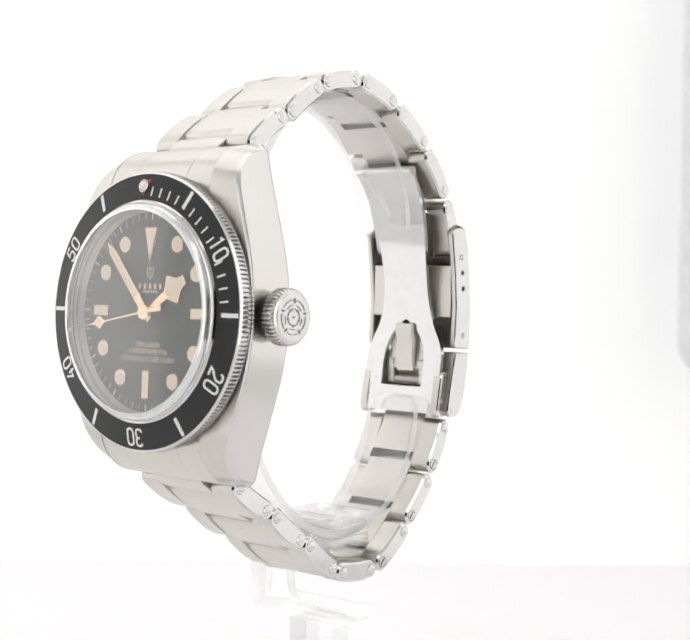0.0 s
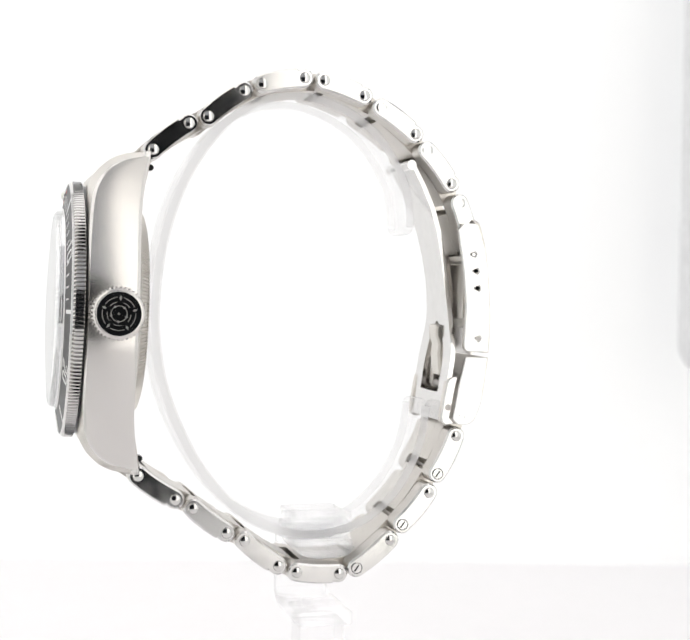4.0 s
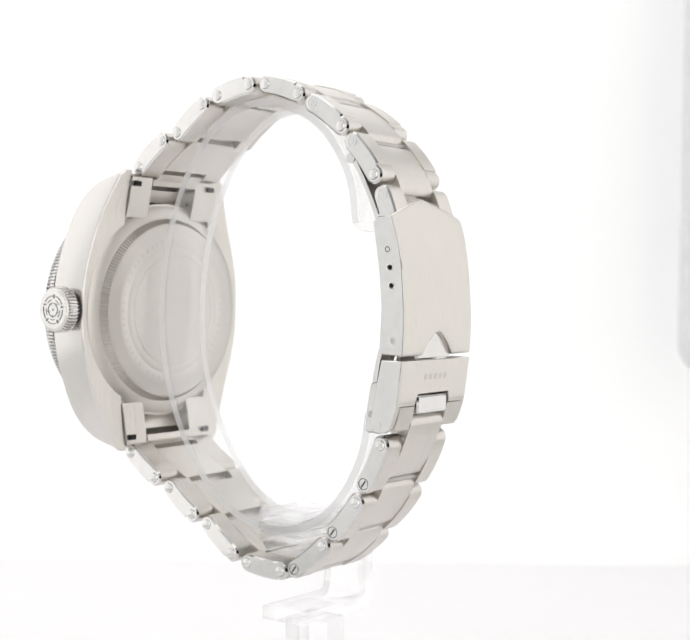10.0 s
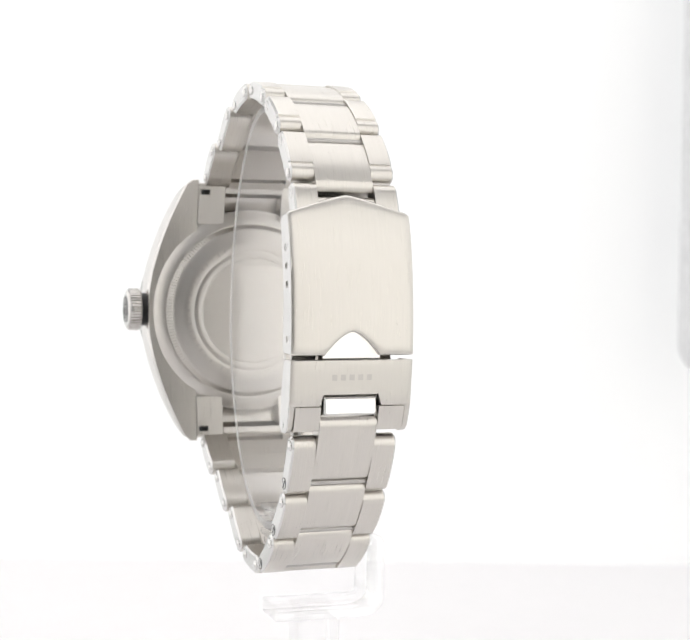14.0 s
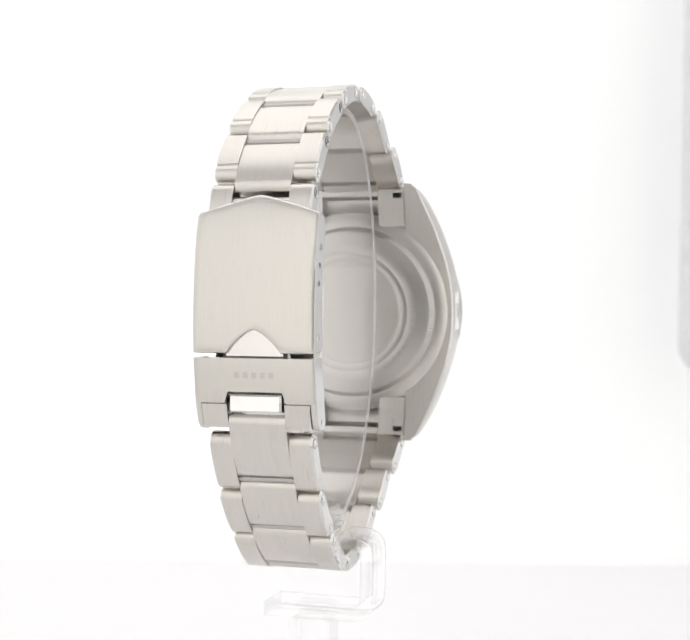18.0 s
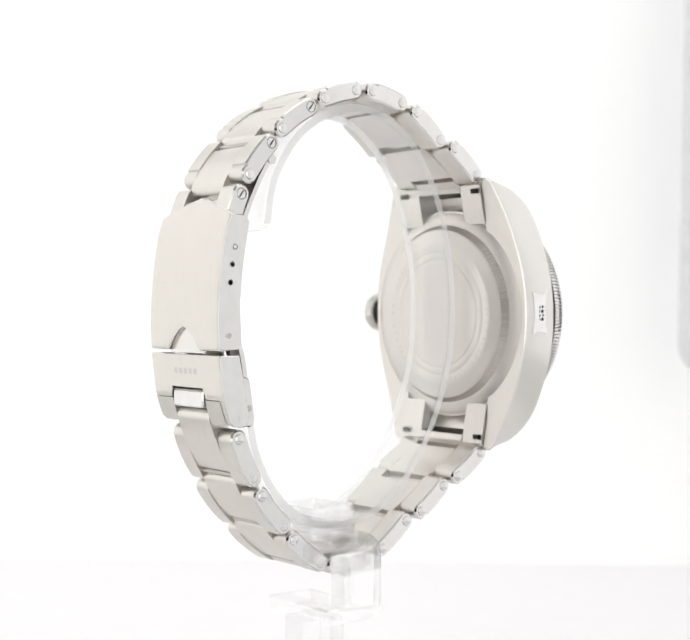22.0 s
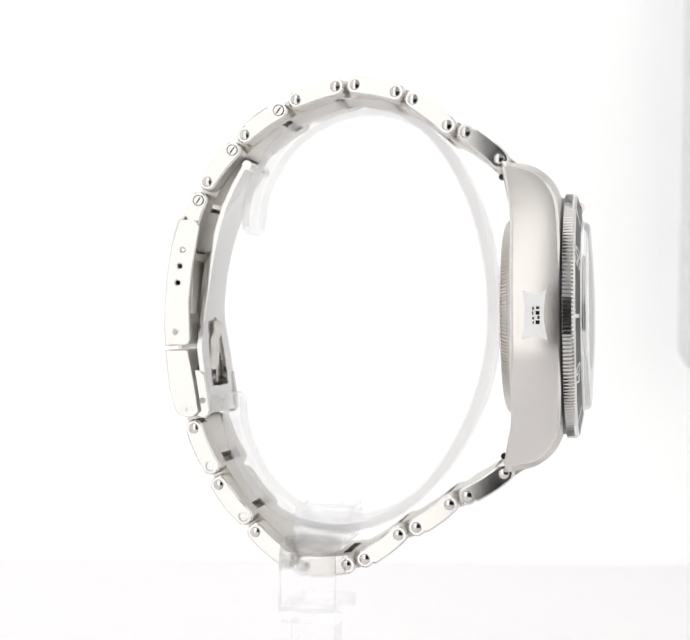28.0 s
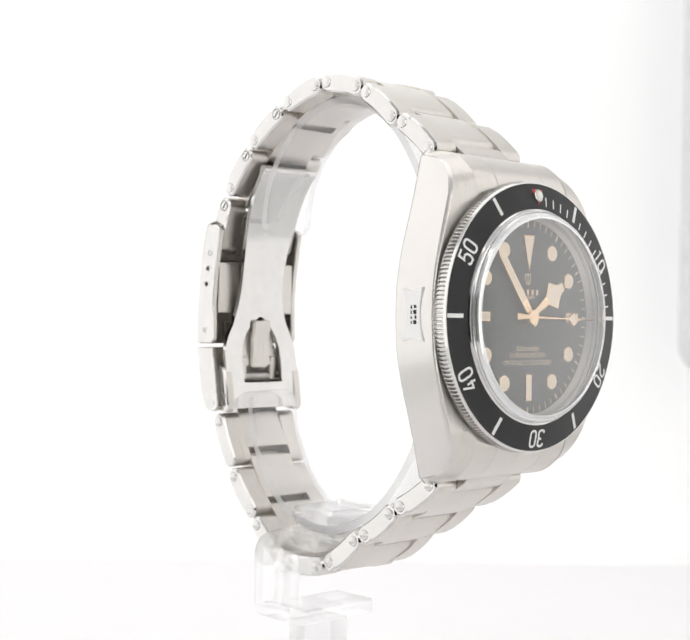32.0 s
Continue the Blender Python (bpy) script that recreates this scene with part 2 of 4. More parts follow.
def lettering(words, size, wide=1.0, thick=0.02, spacing=1.0, bold=0.0):
    """Letters as a flat mesh in (u, z), centred, facing -v."""
    cu = bpy.data.curves.new("lettering", "FONT")
    cu.body, cu.size, cu.align_x, cu.align_y = words, size, "CENTER", "CENTER"
    cu.extrude, cu.resolution_u, cu.space_character, cu.offset = thick, 3, spacing, bold
    ob = bpy.data.objects.new("lettering", cu)
    scene.collection.objects.link(ob)
    me = bpy.data.meshes.new_from_object(ob.evaluated_get(bpy.context.evaluated_depsgraph_get()))
    bpy.data.objects.remove(ob)
    bm = bmesh.new()
    bm.from_mesh(me)
    bpy.data.meshes.remove(me)
    lo = [min(v.co[k] for v in bm.verts) for k in (0, 1)]
    hi = [max(v.co[k] for v in bm.verts) for k in (0, 1)]
    bm.transform(pose(0, 0, 0, 90) @ Matrix.Diagonal((wide, 1, 1, 1)) @ Matrix.Translation((-(lo[0] + hi[0]) / 2, -(lo[1] + hi[1]) / 2, 0)))
    return bm


# ---- the light tent ----
def slab(name, x0, x1, y0, y1, z0, z1, mat, label, category):
    bm = bmesh.new()
    bmesh.ops.create_cube(bm, size=1.0, matrix=Matrix.Translation(((x0 + x1) / 2, (y0 + y1) / 2, (z0 + z1) / 2))
                          @ Matrix.Diagonal((x1 - x0, y1 - y0, z1 - z0, 1)))
    bm.transform(Matrix.Scale(1000, 4))
    ob = part(name, bm, mat, smooth=0)
    return tagged(ob, label, category, kind="structure")


BACK_Y, HALF_W, TOP_Z, FRONT_Y, SPLIT_Y = 0.312, 0.32, 0.50, -0.30, -0.07
slab("floor", -0.17, 0.17, FRONT_Y, BACK_Y, -0.01, 0.0, FLOOR_WHITE, "glossy white acrylic floor of a light tent", "floor")
for sx in (-1, 1):
    # Unseen grey strips, added to darken the floor's reflection in the steel.
    slab("floor_side", *sorted((sx * 0.17, sx * HALF_W)), FRONT_Y, BACK_Y, -0.012, -0.002, TENT_FLOOR, "grey fabric floor of a light tent beside the white sheet", "floor")
    # Roof sides out of view, their dimness put into the grey.
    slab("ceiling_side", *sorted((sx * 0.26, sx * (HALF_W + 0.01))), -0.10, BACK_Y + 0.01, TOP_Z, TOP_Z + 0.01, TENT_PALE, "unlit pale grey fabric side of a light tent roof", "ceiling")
# All but the back wall are unseen; their glow is added.
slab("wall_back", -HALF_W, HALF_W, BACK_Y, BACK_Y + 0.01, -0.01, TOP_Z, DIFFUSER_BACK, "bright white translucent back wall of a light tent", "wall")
slab("wall_left", -HALF_W - 0.01, -HALF_W, SPLIT_Y, BACK_Y + 0.01, -0.01, TOP_Z, DIFFUSER_LEFT, "unseen white fabric side wall of a light tent with an added glow", "wall")
slab("wall_left_front", -HALF_W - 0.01, -HALF_W, FRONT_Y, SPLIT_Y, -0.01, TOP_Z, DIFFUSER_FRONT, "unseen side wall of a light tent with an added cool glow", "wall")
slab("wall_right", HALF_W, HALF_W + 0.01, SPLIT_Y, BACK_Y + 0.01, -0.01, TOP_Z, DIFFUSER_SIDE, "unseen white fabric side wall of a light tent with an added glow", "wall")
slab("wall_right_front", HALF_W, HALF_W + 0.01, FRONT_Y, SPLIT_Y, -0.01, TOP_Z, DIFFUSER_FRONT, "unseen side wall of a light tent with an added cool glow", "wall")
# Roof front out of view: the grey stands for missing light.
slab("ceiling_front", -HALF_W - 0.01, HALF_W + 0.01, FRONT_Y - 0.01, -0.10, TOP_Z, TOP_Z + 0.01, TENT_PALE, "unseen light tent roof front, greyed for its lack of light", "ceiling")
slab("ceiling", -0.26, 0.26, -0.10, BACK_Y + 0.01, TOP_Z, TOP_Z + 0.01, DIFFUSER_TOP, "unseen white diffuser roof of a light tent with an added glow", "ceiling")
GAP_L, GAP_R, GAP_LO, GAP_HI = 0.074, 0.128, 0.02, 0.20
slab("wall_front_left", -HALF_W - 0.01, -GAP_L, FRONT_Y - 0.01, FRONT_Y, -0.01, TOP_Z, WALL_COOL, "white fabric front wall beside the camera opening", "wall")
slab("wall_front_right", GAP_R, HALF_W + 0.01, FRONT_Y - 0.01, FRONT_Y, -0.01, TOP_Z, WALL_COOL, "white fabric front wall beside the camera opening", "wall")
# Grey here gives the fabric its unlit look.
slab("wall_front_top", -GAP_L, GAP_R, FRONT_Y - 0.01, FRONT_Y, GAP_HI, TOP_Z, TENT_GREY, "front wall above the camera opening, greyed for its lack of light", "wall")
slab("wall_front_low", -GAP_L, GAP_R, FRONT_Y - 0.01, FRONT_Y, -0.01, GAP_LO, WALL_WHITE, "white fabric front wall below the camera opening", "wall")
for x0, x1, glow in ((-0.24, -GAP_L - 0.002, LED_LEFT), (GAP_R + 0.002, 0.27, LED_PANEL)):
    slab("light_panel", x0, x1, FRONT_Y + 0.002, FRONT_Y + 0.012, 0.002, 0.49, glow, "upright warm white light panel beside the camera opening", "light panel")
slab("wall_room", -0.5, 0.5, -0.62, -0.60, -0.2, 0.6, BLACK_CLOTH, "black cloth hanging behind the camera opening", "wall")
for sx in (-1, 1):
    slab("wall_hood", *sorted((sx * 0.5, sx * 0.51)), -0.61, FRONT_Y - 0.012, -0.2, 0.6, BLACK_CLOTH, "black cloth hood round the camera opening", "wall")
slab("wall_hood", -0.5, 0.5, -0.60, FRONT_Y - 0.012, 0.6, 0.61, BLACK_CLOTH, "black cloth hood round the camera opening", "wall")
slab("wall_hood", -0.5, 0.5, -0.60, FRONT_Y - 0.012, -0.21, -0.2, BLACK_CLOTH, "black cloth hood round the camera opening", "wall")


def tent_flap():
    x0, x1, z0, z1, r = 138.5, 318.0, 82.0, 498.0, 12.0
    poly = [(x1, z1), (x0, z1)]
    for i in range(7):
        a = math.pi + i * math.pi / 12
        poly.append((x0 + r + r * math.cos(a), z0 + r + r * math.sin(a)))
    poly.append((x1, z0))
    ob = part("curtain", prism(poly, 266, 274, 2.0, "v"), FLAP_GREY)
    tagged(ob, "pale grey fabric flap hanging inside the light tent", "curtain")


tent_flap()

# ---- the turning watch ----
HUB = Matrix.Translation((0.41, -45.5, -2.48)) @ pose(0, 0, 0, -1.44) @ Matrix.Translation((0, 45.25, 0))
watch = new("wrist_watch")
tagged(watch, "stainless steel diving wrist watch with black dial and rivet bracelet", "watch")


CASE_FRONT = [(0, -42.55), (16, -42.6), (18.5, -42.6), (20, -42.45), (22, -41.6), (23.5, -40.3), (24.8, -38.5), (25.5, -36.6), (25.9, -33.8)]
FLANK_FRONT = [(0, -42.4), (8, -42.35), (14, -42.12), (18, -41.72), (20, -41.1), (21.3, -40.4), (22.4, -39.5), (23.3, -38.5), (24.1, -37.0), (24.7, -34.95), (24.95, -33.7)]
CASE_BACK = [(0, -34.8), (14, -34.65), (18, -34.35), (21, -33.9), (25.9, -32.9)]


def case():
    wide = [(0, 20.95), (3, 20.85), (6, 20.5), (10, 19.6), (15.5, 17.8), (20, 16.0), (25.4, 13.6)]
    hs = [25.9, 25.7, 25.45, 25.2, 24.9, 24.6, 24.2, 23.8, 23.4, 23, 22.5, 22, 21.4, 20.8, 20.1, 19.3, 18.3, 17, 15, 12.5, 10, 8, 6, 4.5, 3, 1.5, 0]
    hs = hs + [-h for h in reversed(hs[:-1])]
    bm = bmesh.new()
    for s in (1, -1):
        rings = []
        for h in hs:
            a = abs(h)
            w, f, b = curve_at(wide, a) - max(0, a - 24.9), curve_at(CASE_FRONT, a), curve_at(CASE_BACK, a)
            edge = max(f + 0.12, curve_at(FLANK_FRONT, a))
            rim = max(edge + 0.1, b - 0.55)
            step = min(edge - f, 0.28 + 0.008 * a)
            bevel = 0.75 * step + 0.12
            ring = [(11.2, f), (w - bevel - 0.06, edge - step - 0.03), (w - bevel, edge - step), (w - 0.04, edge - 0.03), (w, edge), (w, rim), (w - 0.07, rim + 0.2), (w - 0.18, rim + 0.45), (w - 0.25, b), (11.2, b)]
            rings.append([(s * u, v, h) for u, v in ring])
        skin(bm, rings, mats=[0] * (len(hs) - 1) + [0, 0])
    # the bevels and the flank are polished, the rest brushed
    bm.faces.ensure_lookup_table()
    strips, per_side = 10, 10 * (len(hs) - 1) + 2
    for side in (0, 1):
        for k in range(10 * (len(hs) - 1)):
            bm.faces[side * per_side + k].material_index = int(1 <= k % strips <= 7)
    # the block between the lugs
    rings = []
    for h in (17.2, 16.8, 10, 0, -10, -16.8, -17.2):
        f, b = curve_at(CASE_FRONT, abs(h)), curve_at(CASE_BACK, abs(h)) - 0.8
        rings.append([(-11.19, f + 0.02, h), (11.19, f + 0.02, h), (11.19, b, h), (-11.19, b, h)])
    skin(bm, rings)
    ob = part("case", bm, [BRUSHED, SATIN], watch, "polished and brushed steel case with drilled lugs", HUB, 30)
    # bore for the movement and dial
    bore = part("bore", lathe([(16.9, -60.0), (16.9, -39.7)], 128), BRUSHED, None, m=HUB)
    cut = ob.modifiers.new("bore", "BOOLEAN")
    cut.operation, cut.solver, cut.object = "DIFFERENCE", "EXACT", bore
    bored = bpy.data.meshes.new_from_object(ob.evaluated_get(bpy.context.evaluated_depsgraph_get()))
    ob.modifiers.clear()
    ob.data = bored
    bored.name = "case"
    bored.set_sharp_from_angle(angle=radians(24))
    bpy.data.objects.remove(bore)
    for s in (1, -1):
        for t in (1, -1):
            # Black block in place of the shade inside each lug notch.
            part("notch_shade", box(1.7, 1.1, 0.95, 0.3, at=(s * 9.9, -32.75, t * 23.5)), DARK, ob, m=HUB)
    return ob


case_ob = case()


def teeth(n_seg, per, depth, rows):
    return lambda k, i, r: r - (depth if (k in rows and (i % per) * 2 < per) else 0)


DIGITS = {
    "0": ["0.0 0.75, 0.0 0.25, 0.06 0.1, 0.3 0.0, 0.7 0.0, 0.94 0.1, 1.0 0.25, 1.0 0.75, 0.94 0.9, 0.7 1.0, 0.3 1.0, 0.06 0.9, 0.0 0.75"],
    "1": ["0.25 0.86, 0.62 1.0, 0.62 0.0"],
    "2": ["0.0 0.78, 0.06 0.92, 0.28 1.0, 0.74 1.0, 0.94 0.92, 1.0 0.76, 0.97 0.62, 0.85 0.5, 0.1 0.16, 0.0 0.0, 1.0 0.0"],
    "3": ["0.0 0.82, 0.08 0.94, 0.28 1.0, 0.74 1.0, 0.94 0.92, 1.0 0.76, 0.94 0.6, 0.75 0.53, 0.4 0.53",
          "0.75 0.53, 0.94 0.45, 1.0 0.27, 0.94 0.09, 0.74 0.0, 0.26 0.0, 0.07 0.06, 0.0 0.18"],
    "4": ["0.6 1.0, 0.0 0.28, 1.0 0.28", "0.74 0.62, 0.74 0.0"],
    "5": ["0.95 1.0, 0.12 1.0, 0.06 0.54, 0.3 0.61, 0.72 0.61, 0.94 0.52, 1.0 0.32, 0.94 0.09, 0.72 0.0, 0.26 0.0, 0.07 0.06, 0.0 0.18"],
}


def numeral(words, high=2.5, wide=1.28, gap=0.66, pen=0.34):
    """Even-stroke figures as a flat raised ribbon in (u, z), facing -v."""
    bm = bmesh.new()
    total = len(words) * wide + (len(words) - 1) * gap
    for k, ch in enumerate(words):
        x0 = -total / 2 + k * (wide + gap)
        for stroke in DIGITS[ch]:
            pts = [Vector((x0 + wide * float(p.split()[0]), high * (float(p.split()[1]) - 0.5))) for p in stroke.split(", ")]
            rings = []
            for i, p in enumerate(pts):
                a = (p - pts[i - 1]).normalized() if i else (pts[1] - p).normalized()
                b = (pts[i + 1] - p).normalized() if i < len(pts) - 1 else a
                if stroke.startswith("0.0 0.75") and i in (0, len(pts) - 1):
                    a = b = Vector((0, -1))
                n = Vector((-a.y - b.y, a.x + b.x))
                n = n.normalized() / max(0.6, n.length / 2) * pen / 2
                rings.append([(p.x + n.x, 0.02, p.y + n.y), (p.x - n.x, 0.02, p.y - n.y), (p.x - n.x, -0.03, p.y - n.y), (p.x + n.x, -0.03, p.y + n.y)])
            skin(bm, rings)
    return bm


def bezel():
    prof = [(17.0, -42.95), (20.4, -42.95), (20.95, -42.98), (21.2, -43.05), (21.2, -44.4), (21.05, -44.75), (20.88, -45.03), (20.72, -45.08), (20.66, -44.95), (17.0, -44.9)]
    bm = lathe(prof, 1000, closed=True, turn=teeth(1000, 5, 0.5, (3, 4)))
    ring = part("bezel", bm, POLISHED, watch, "steel bezel with coin edge", HUB, 25)
    # Black ring put in where only shade fills the gap under the bezel.
    part("gap_shade", lathe([(17.0, -42.3), (20.55, -42.3), (20.55, -42.97), (17.0, -42.97)], 96, closed=True), DARK, ring, "black ring in place of the shaded gap under the bezel", HUB)
    part("bezel_insert", lathe([(16.75, -45.3), (20.67, -44.7), (20.67, -45.0), (16.9, -45.72), (16.75, -45.65)], 128, closed=True),
         INSERT_BLACK, ring, "matte black bezel insert", HUB)
    tilt = -math.degrees(math.atan2(0.72, 3.77))

    def on_insert(a, r=18.85):
        v = -45.0 - 0.72 * (20.67 - r) / 3.77 - 0.02
        return HUB @ pose(0, 0, 0, 0, a, 0) @ Matrix.Translation((0, v, r)) @ pose(0, 0, 0, tilt)

    for mins in range(0, 60):
        a = mins * 6
        if mins in (5, 15, 25, 35, 45, 55):
            part("bezel_marker", box(0.62, 0.05, 2.9), SILVER_PRINT, ring, m=on_insert(a, 19.05))
        elif 0 < mins < 15 and mins != 10:
            part("minute_marker", box(0.24, 0.05, 1.45), SILVER_PRINT, ring, m=on_insert(a, 18.1))
    for mins in (10, 20, 30, 40, 50):
        part("numeral", numeral(str(mins)), SILVER_PRINT, ring, m=on_insert(mins * 6), smooth=0)
    part("triangle", prism([(-1.35, 1.0), (1.35, 1.0), (0, -1.45)], -0.03, 0.03, 0.01, "v"), RED, ring, "red triangle", on_insert(0))
    dome = [(0.05, -0.75), (0.35, -0.7), (0.62, -0.5), (0.78, -0.2), (0.8, 0.0)]
    part("pearl", lathe(dome, 32), PEARL, ring, "pale glassy pearl", on_insert(0))
    part("pearl_rim", lathe([(0.8, 0.0), (1.0, 0.0), (1.0, -0.25), (0.9, -0.32), (0.8, -0.25)], 32, closed=True), POLISHED, ring, m=on_insert(0))


bezel()

DIAL_V = -43.5


def dial():
    disc = part("dial", lathe([(15.6, DIAL_V + 0.5), (15.6, DIAL_V), (0.02, DIAL_V)], 96), DIAL_BLACK, watch, "matte black dial", HUB)
    part("inner_flange", lathe([(15.35, DIAL_V), (15.2, DIAL_V - 0.05), (16.3, -44.9), (16.75, -44.9), (16.75, DIAL_V)], 128, closed=True),
         BRUSHED_ROUND, watch, "brushed steel inner ring", HUB)

    def on_dial(a, r, lift=0.0):
        return HUB @ pose(0, 0, 0, 0, a, 0) @ Matrix.Translation((0, DIAL_V - lift, r))

    for k in range(60):
        part("minute_line", box(0.14 if k % 5 else 0.3, 0.03, 1.0), GILT_PRINT, disc, m=on_dial(k * 6, 14.55, 0.01))

    def marker(poly, a, r):
        ob = part("hour_marker", prism(poly, -0.28, 0.0, 0.1, "v"), GOLD, disc, m=on_dial(a, r))
        part("lume", prism(inset(poly, 0.16), -0.32, -0.2, 0.05, "v"), LUME, ob, m=on_dial(a, r))

    marker([(-1.45, 2.65), (1.45, 2.65), (0.12, -2.7), (-0.12, -2.7)], 0, 10.2)
    for a, n in ((90, 1.75), (180, 2.15), (270, 1.75)):
        marker([(-0.82, n), (0.82, n), (0.82, -n), (-0.82, -n)], a, 11.0)
    circle = [(1.32 * math.cos(2 * math.pi * i / 28), 1.32 * math.sin(2 * math.pi * i / 28)) for i in range(28)]
    for h in (1, 2, 4, 5, 7, 8, 10, 11):
        marker(circle, h * 30, 11.8)
    # maker's shield and name as plain shapes
    shield = [(-0.75, 0.85), (0.75, 0.85), (0.75, 0.1), (0.5, -0.55), (0, -0.95), (-0.5, -0.55), (-0.75, 0.1)]
    bm = skin(bmesh.new(), [[(x, -0.03, z) for x, z in shield], [(x, -0.03, z) for x, z in inset(shield, 0.16)]], cap=False)
    part("emblem", bm, GILT_PRINT, disc, m=on_dial(0, 5.9, 0.02))
    part("emblem", box(0.14, 0.03, 1.2), GILT_PRINT, disc, m=on_dial(0, 5.95, 0.02))
    for k in range(5):
        part("name_bar", box(0.5, 0.03, 0.85), GILT_PRINT, disc, m=HUB @ Matrix.Translation((-2.3 + k * 1.15, DIAL_V - 0.02, 3.9)))
    for k in range(6):
        part("name_bar", box(0.3, 0.03, 0.45), GILT_PRINT, disc, m=HUB @ Matrix.Translation((-1.45 + k * 0.58, DIAL_V - 0.02, 3.1)))
    for words, z, size in (("200m:660ft", -4.9, 1.2), ("CHRONOMETER", -5.95, 1.15), ("OFFICIALLY CERTIFIED", -7.1, 1.13)):
        part("dial_text", lettering(words, size, 0.97, 0.01, 1.08, -0.006), GILT_PRINT, disc, m=HUB @ Matrix.Translation((0, DIAL_V - 0.02, z)), smooth=0)


dial()


def crystal():
    outer = [(16.3, -44.6), (16.3, -46.4), (16.1, -46.75)]
    outer += [(r, -47.0 - 0.75 * (1 - (r / 15.9) ** 2)) for r in (15.8, 15, 13.5, 11, 8, 4, 0.05)]
    inner = [(r, -46.2 - 0.7 * (1 - (r / 15.3) ** 2)) for r in (0.05, 4, 8, 11, 13.5, 15, 15.3)] + [(15.4, -44.6)]
    bm = lathe(outer + inner, 96, closed=True)
    for f in bm.faces:
        c = f.calc_center_median()
        r = math.hypot(c.x, c.z)
        if r < 15.5 and c.y > -46.6 - 0.7 * (1 - (r / 15.3) ** 2):
            f.material_index = 1
    ob = part("crystal", bm, [SAPPHIRE, SAPPHIRE_INNER], watch, "domed clear sapphire crystal", HUB, 40)
    ob.visible_shadow = False
    part("crystal_edge", lathe([(15.2, -46.5), (15.75, -45.6), (16.36, -45.6), (16.36, -46.2), (16.22, -46.3), (16.22, -46.55), (15.95, -46.8), (15.85, -46.8), (15.6, -47.02), (15.2, -47.1)], 128, closed=True), GLASS_EDGE, watch, "polished rim of the crystal", HUB)
    part("crystal_ring", lathe([(16.3, -44.7), (16.76, -44.7), (16.76, -45.75), (16.55, -45.95), (16.3, -45.9)], 128, closed=True), POLISHED, watch, m=HUB)


crystal()


def crown():
    m = HUB @ Matrix.Translation((0, -38.22, 0.1)) @ pose(0, 0, 0, 0, 0, 90)
    # spun about local v, which the turn sends to -u: heights are -u
    tube = part("crown_tube", lathe([(2.6, -20.0), (3.3, -20.3), (3.3, -21.9), (2.6, -22.0)], 48, closed=True), DARK, watch, "black crown tube", m)
    prof = [(0.05, -24.74), (3.35, -24.72), (3.45, -24.64), (3.55, -24.62), (3.85, -24.45), (4.1, -24.15), (4.18, -23.85), (4.18, -22.4), (3.9, -22.0), (3.0, -21.9), (0.05, -21.9)]
    bm = lathe(prof, 240, turn=teeth(240, 6, 0.36, (5, 6, 7, 8)))
    for f in bm.faces:
        c = f.calc_center_median()
        f.material_index = int(math.hypot(c.x, c.z) > 3.3)
    knob = part("crown", bm, [POLISHED, SATIN], watch, "knurled steel crown with an engraved flower", m, 12)

    def arc(r, a0, a1, w=0.07):
        bm = bmesh.new()
        n = 10
        rings = []
        for i in range(n + 1):
            a = radians(a0 + (a1 - a0) * i / n)
            rings.append([((r - w) * math.sin(a), -24.82, (r - w) * math.cos(a)), ((r + w) * math.sin(a), -24.82, (r + w) * math.cos(a)),
                          ((r + w) * math.sin(a), -24.67, (r + w) * math.cos(a)), ((r - w) * math.sin(a), -24.67, (r - w) * math.cos(a))])
        return skin(bm, rings)

    def spike(long, wide):
        return prism([(0, -long), (wide, 0), (0, long), (-wide, 0)], -0.1, 0.1, 0.02, "v")

    # a five-petalled flower: two rows of petals, a spike between each two
    for k in range(5):
        a = 72 * k + 4
        part("engraving", arc(2.5, a + 11, a + 61, 0.06), CROWN_LINE, knob, m=m)
        part("engraving", arc(1.78, a + 16, a + 56, 0.05), CROWN_LINE, knob, m=m)
        part("engraving", arc(1.2, a + 46, a + 98, 0.06), CROWN_LINE, knob, m=m)
        part("engraving", spike(0.42, 0.2), CROWN_LINE, knob, m=m @ pose(0, 0, 0, 0, a, 0) @ Matrix.Translation((0, -24.75, 2.4)))
        part("engraving", spike(0.24, 0.24), CROWN_LINE, knob, m=m @ pose(0, 0, 0, 0, a + 36, 0) @ Matrix.Translation((0, -24.75, 1.2)))
    part("engraving", spike(0.2, 0.2), CROWN_LINE, knob, m=m @ Matrix.Translation((0, -24.75, 0)))


crown()


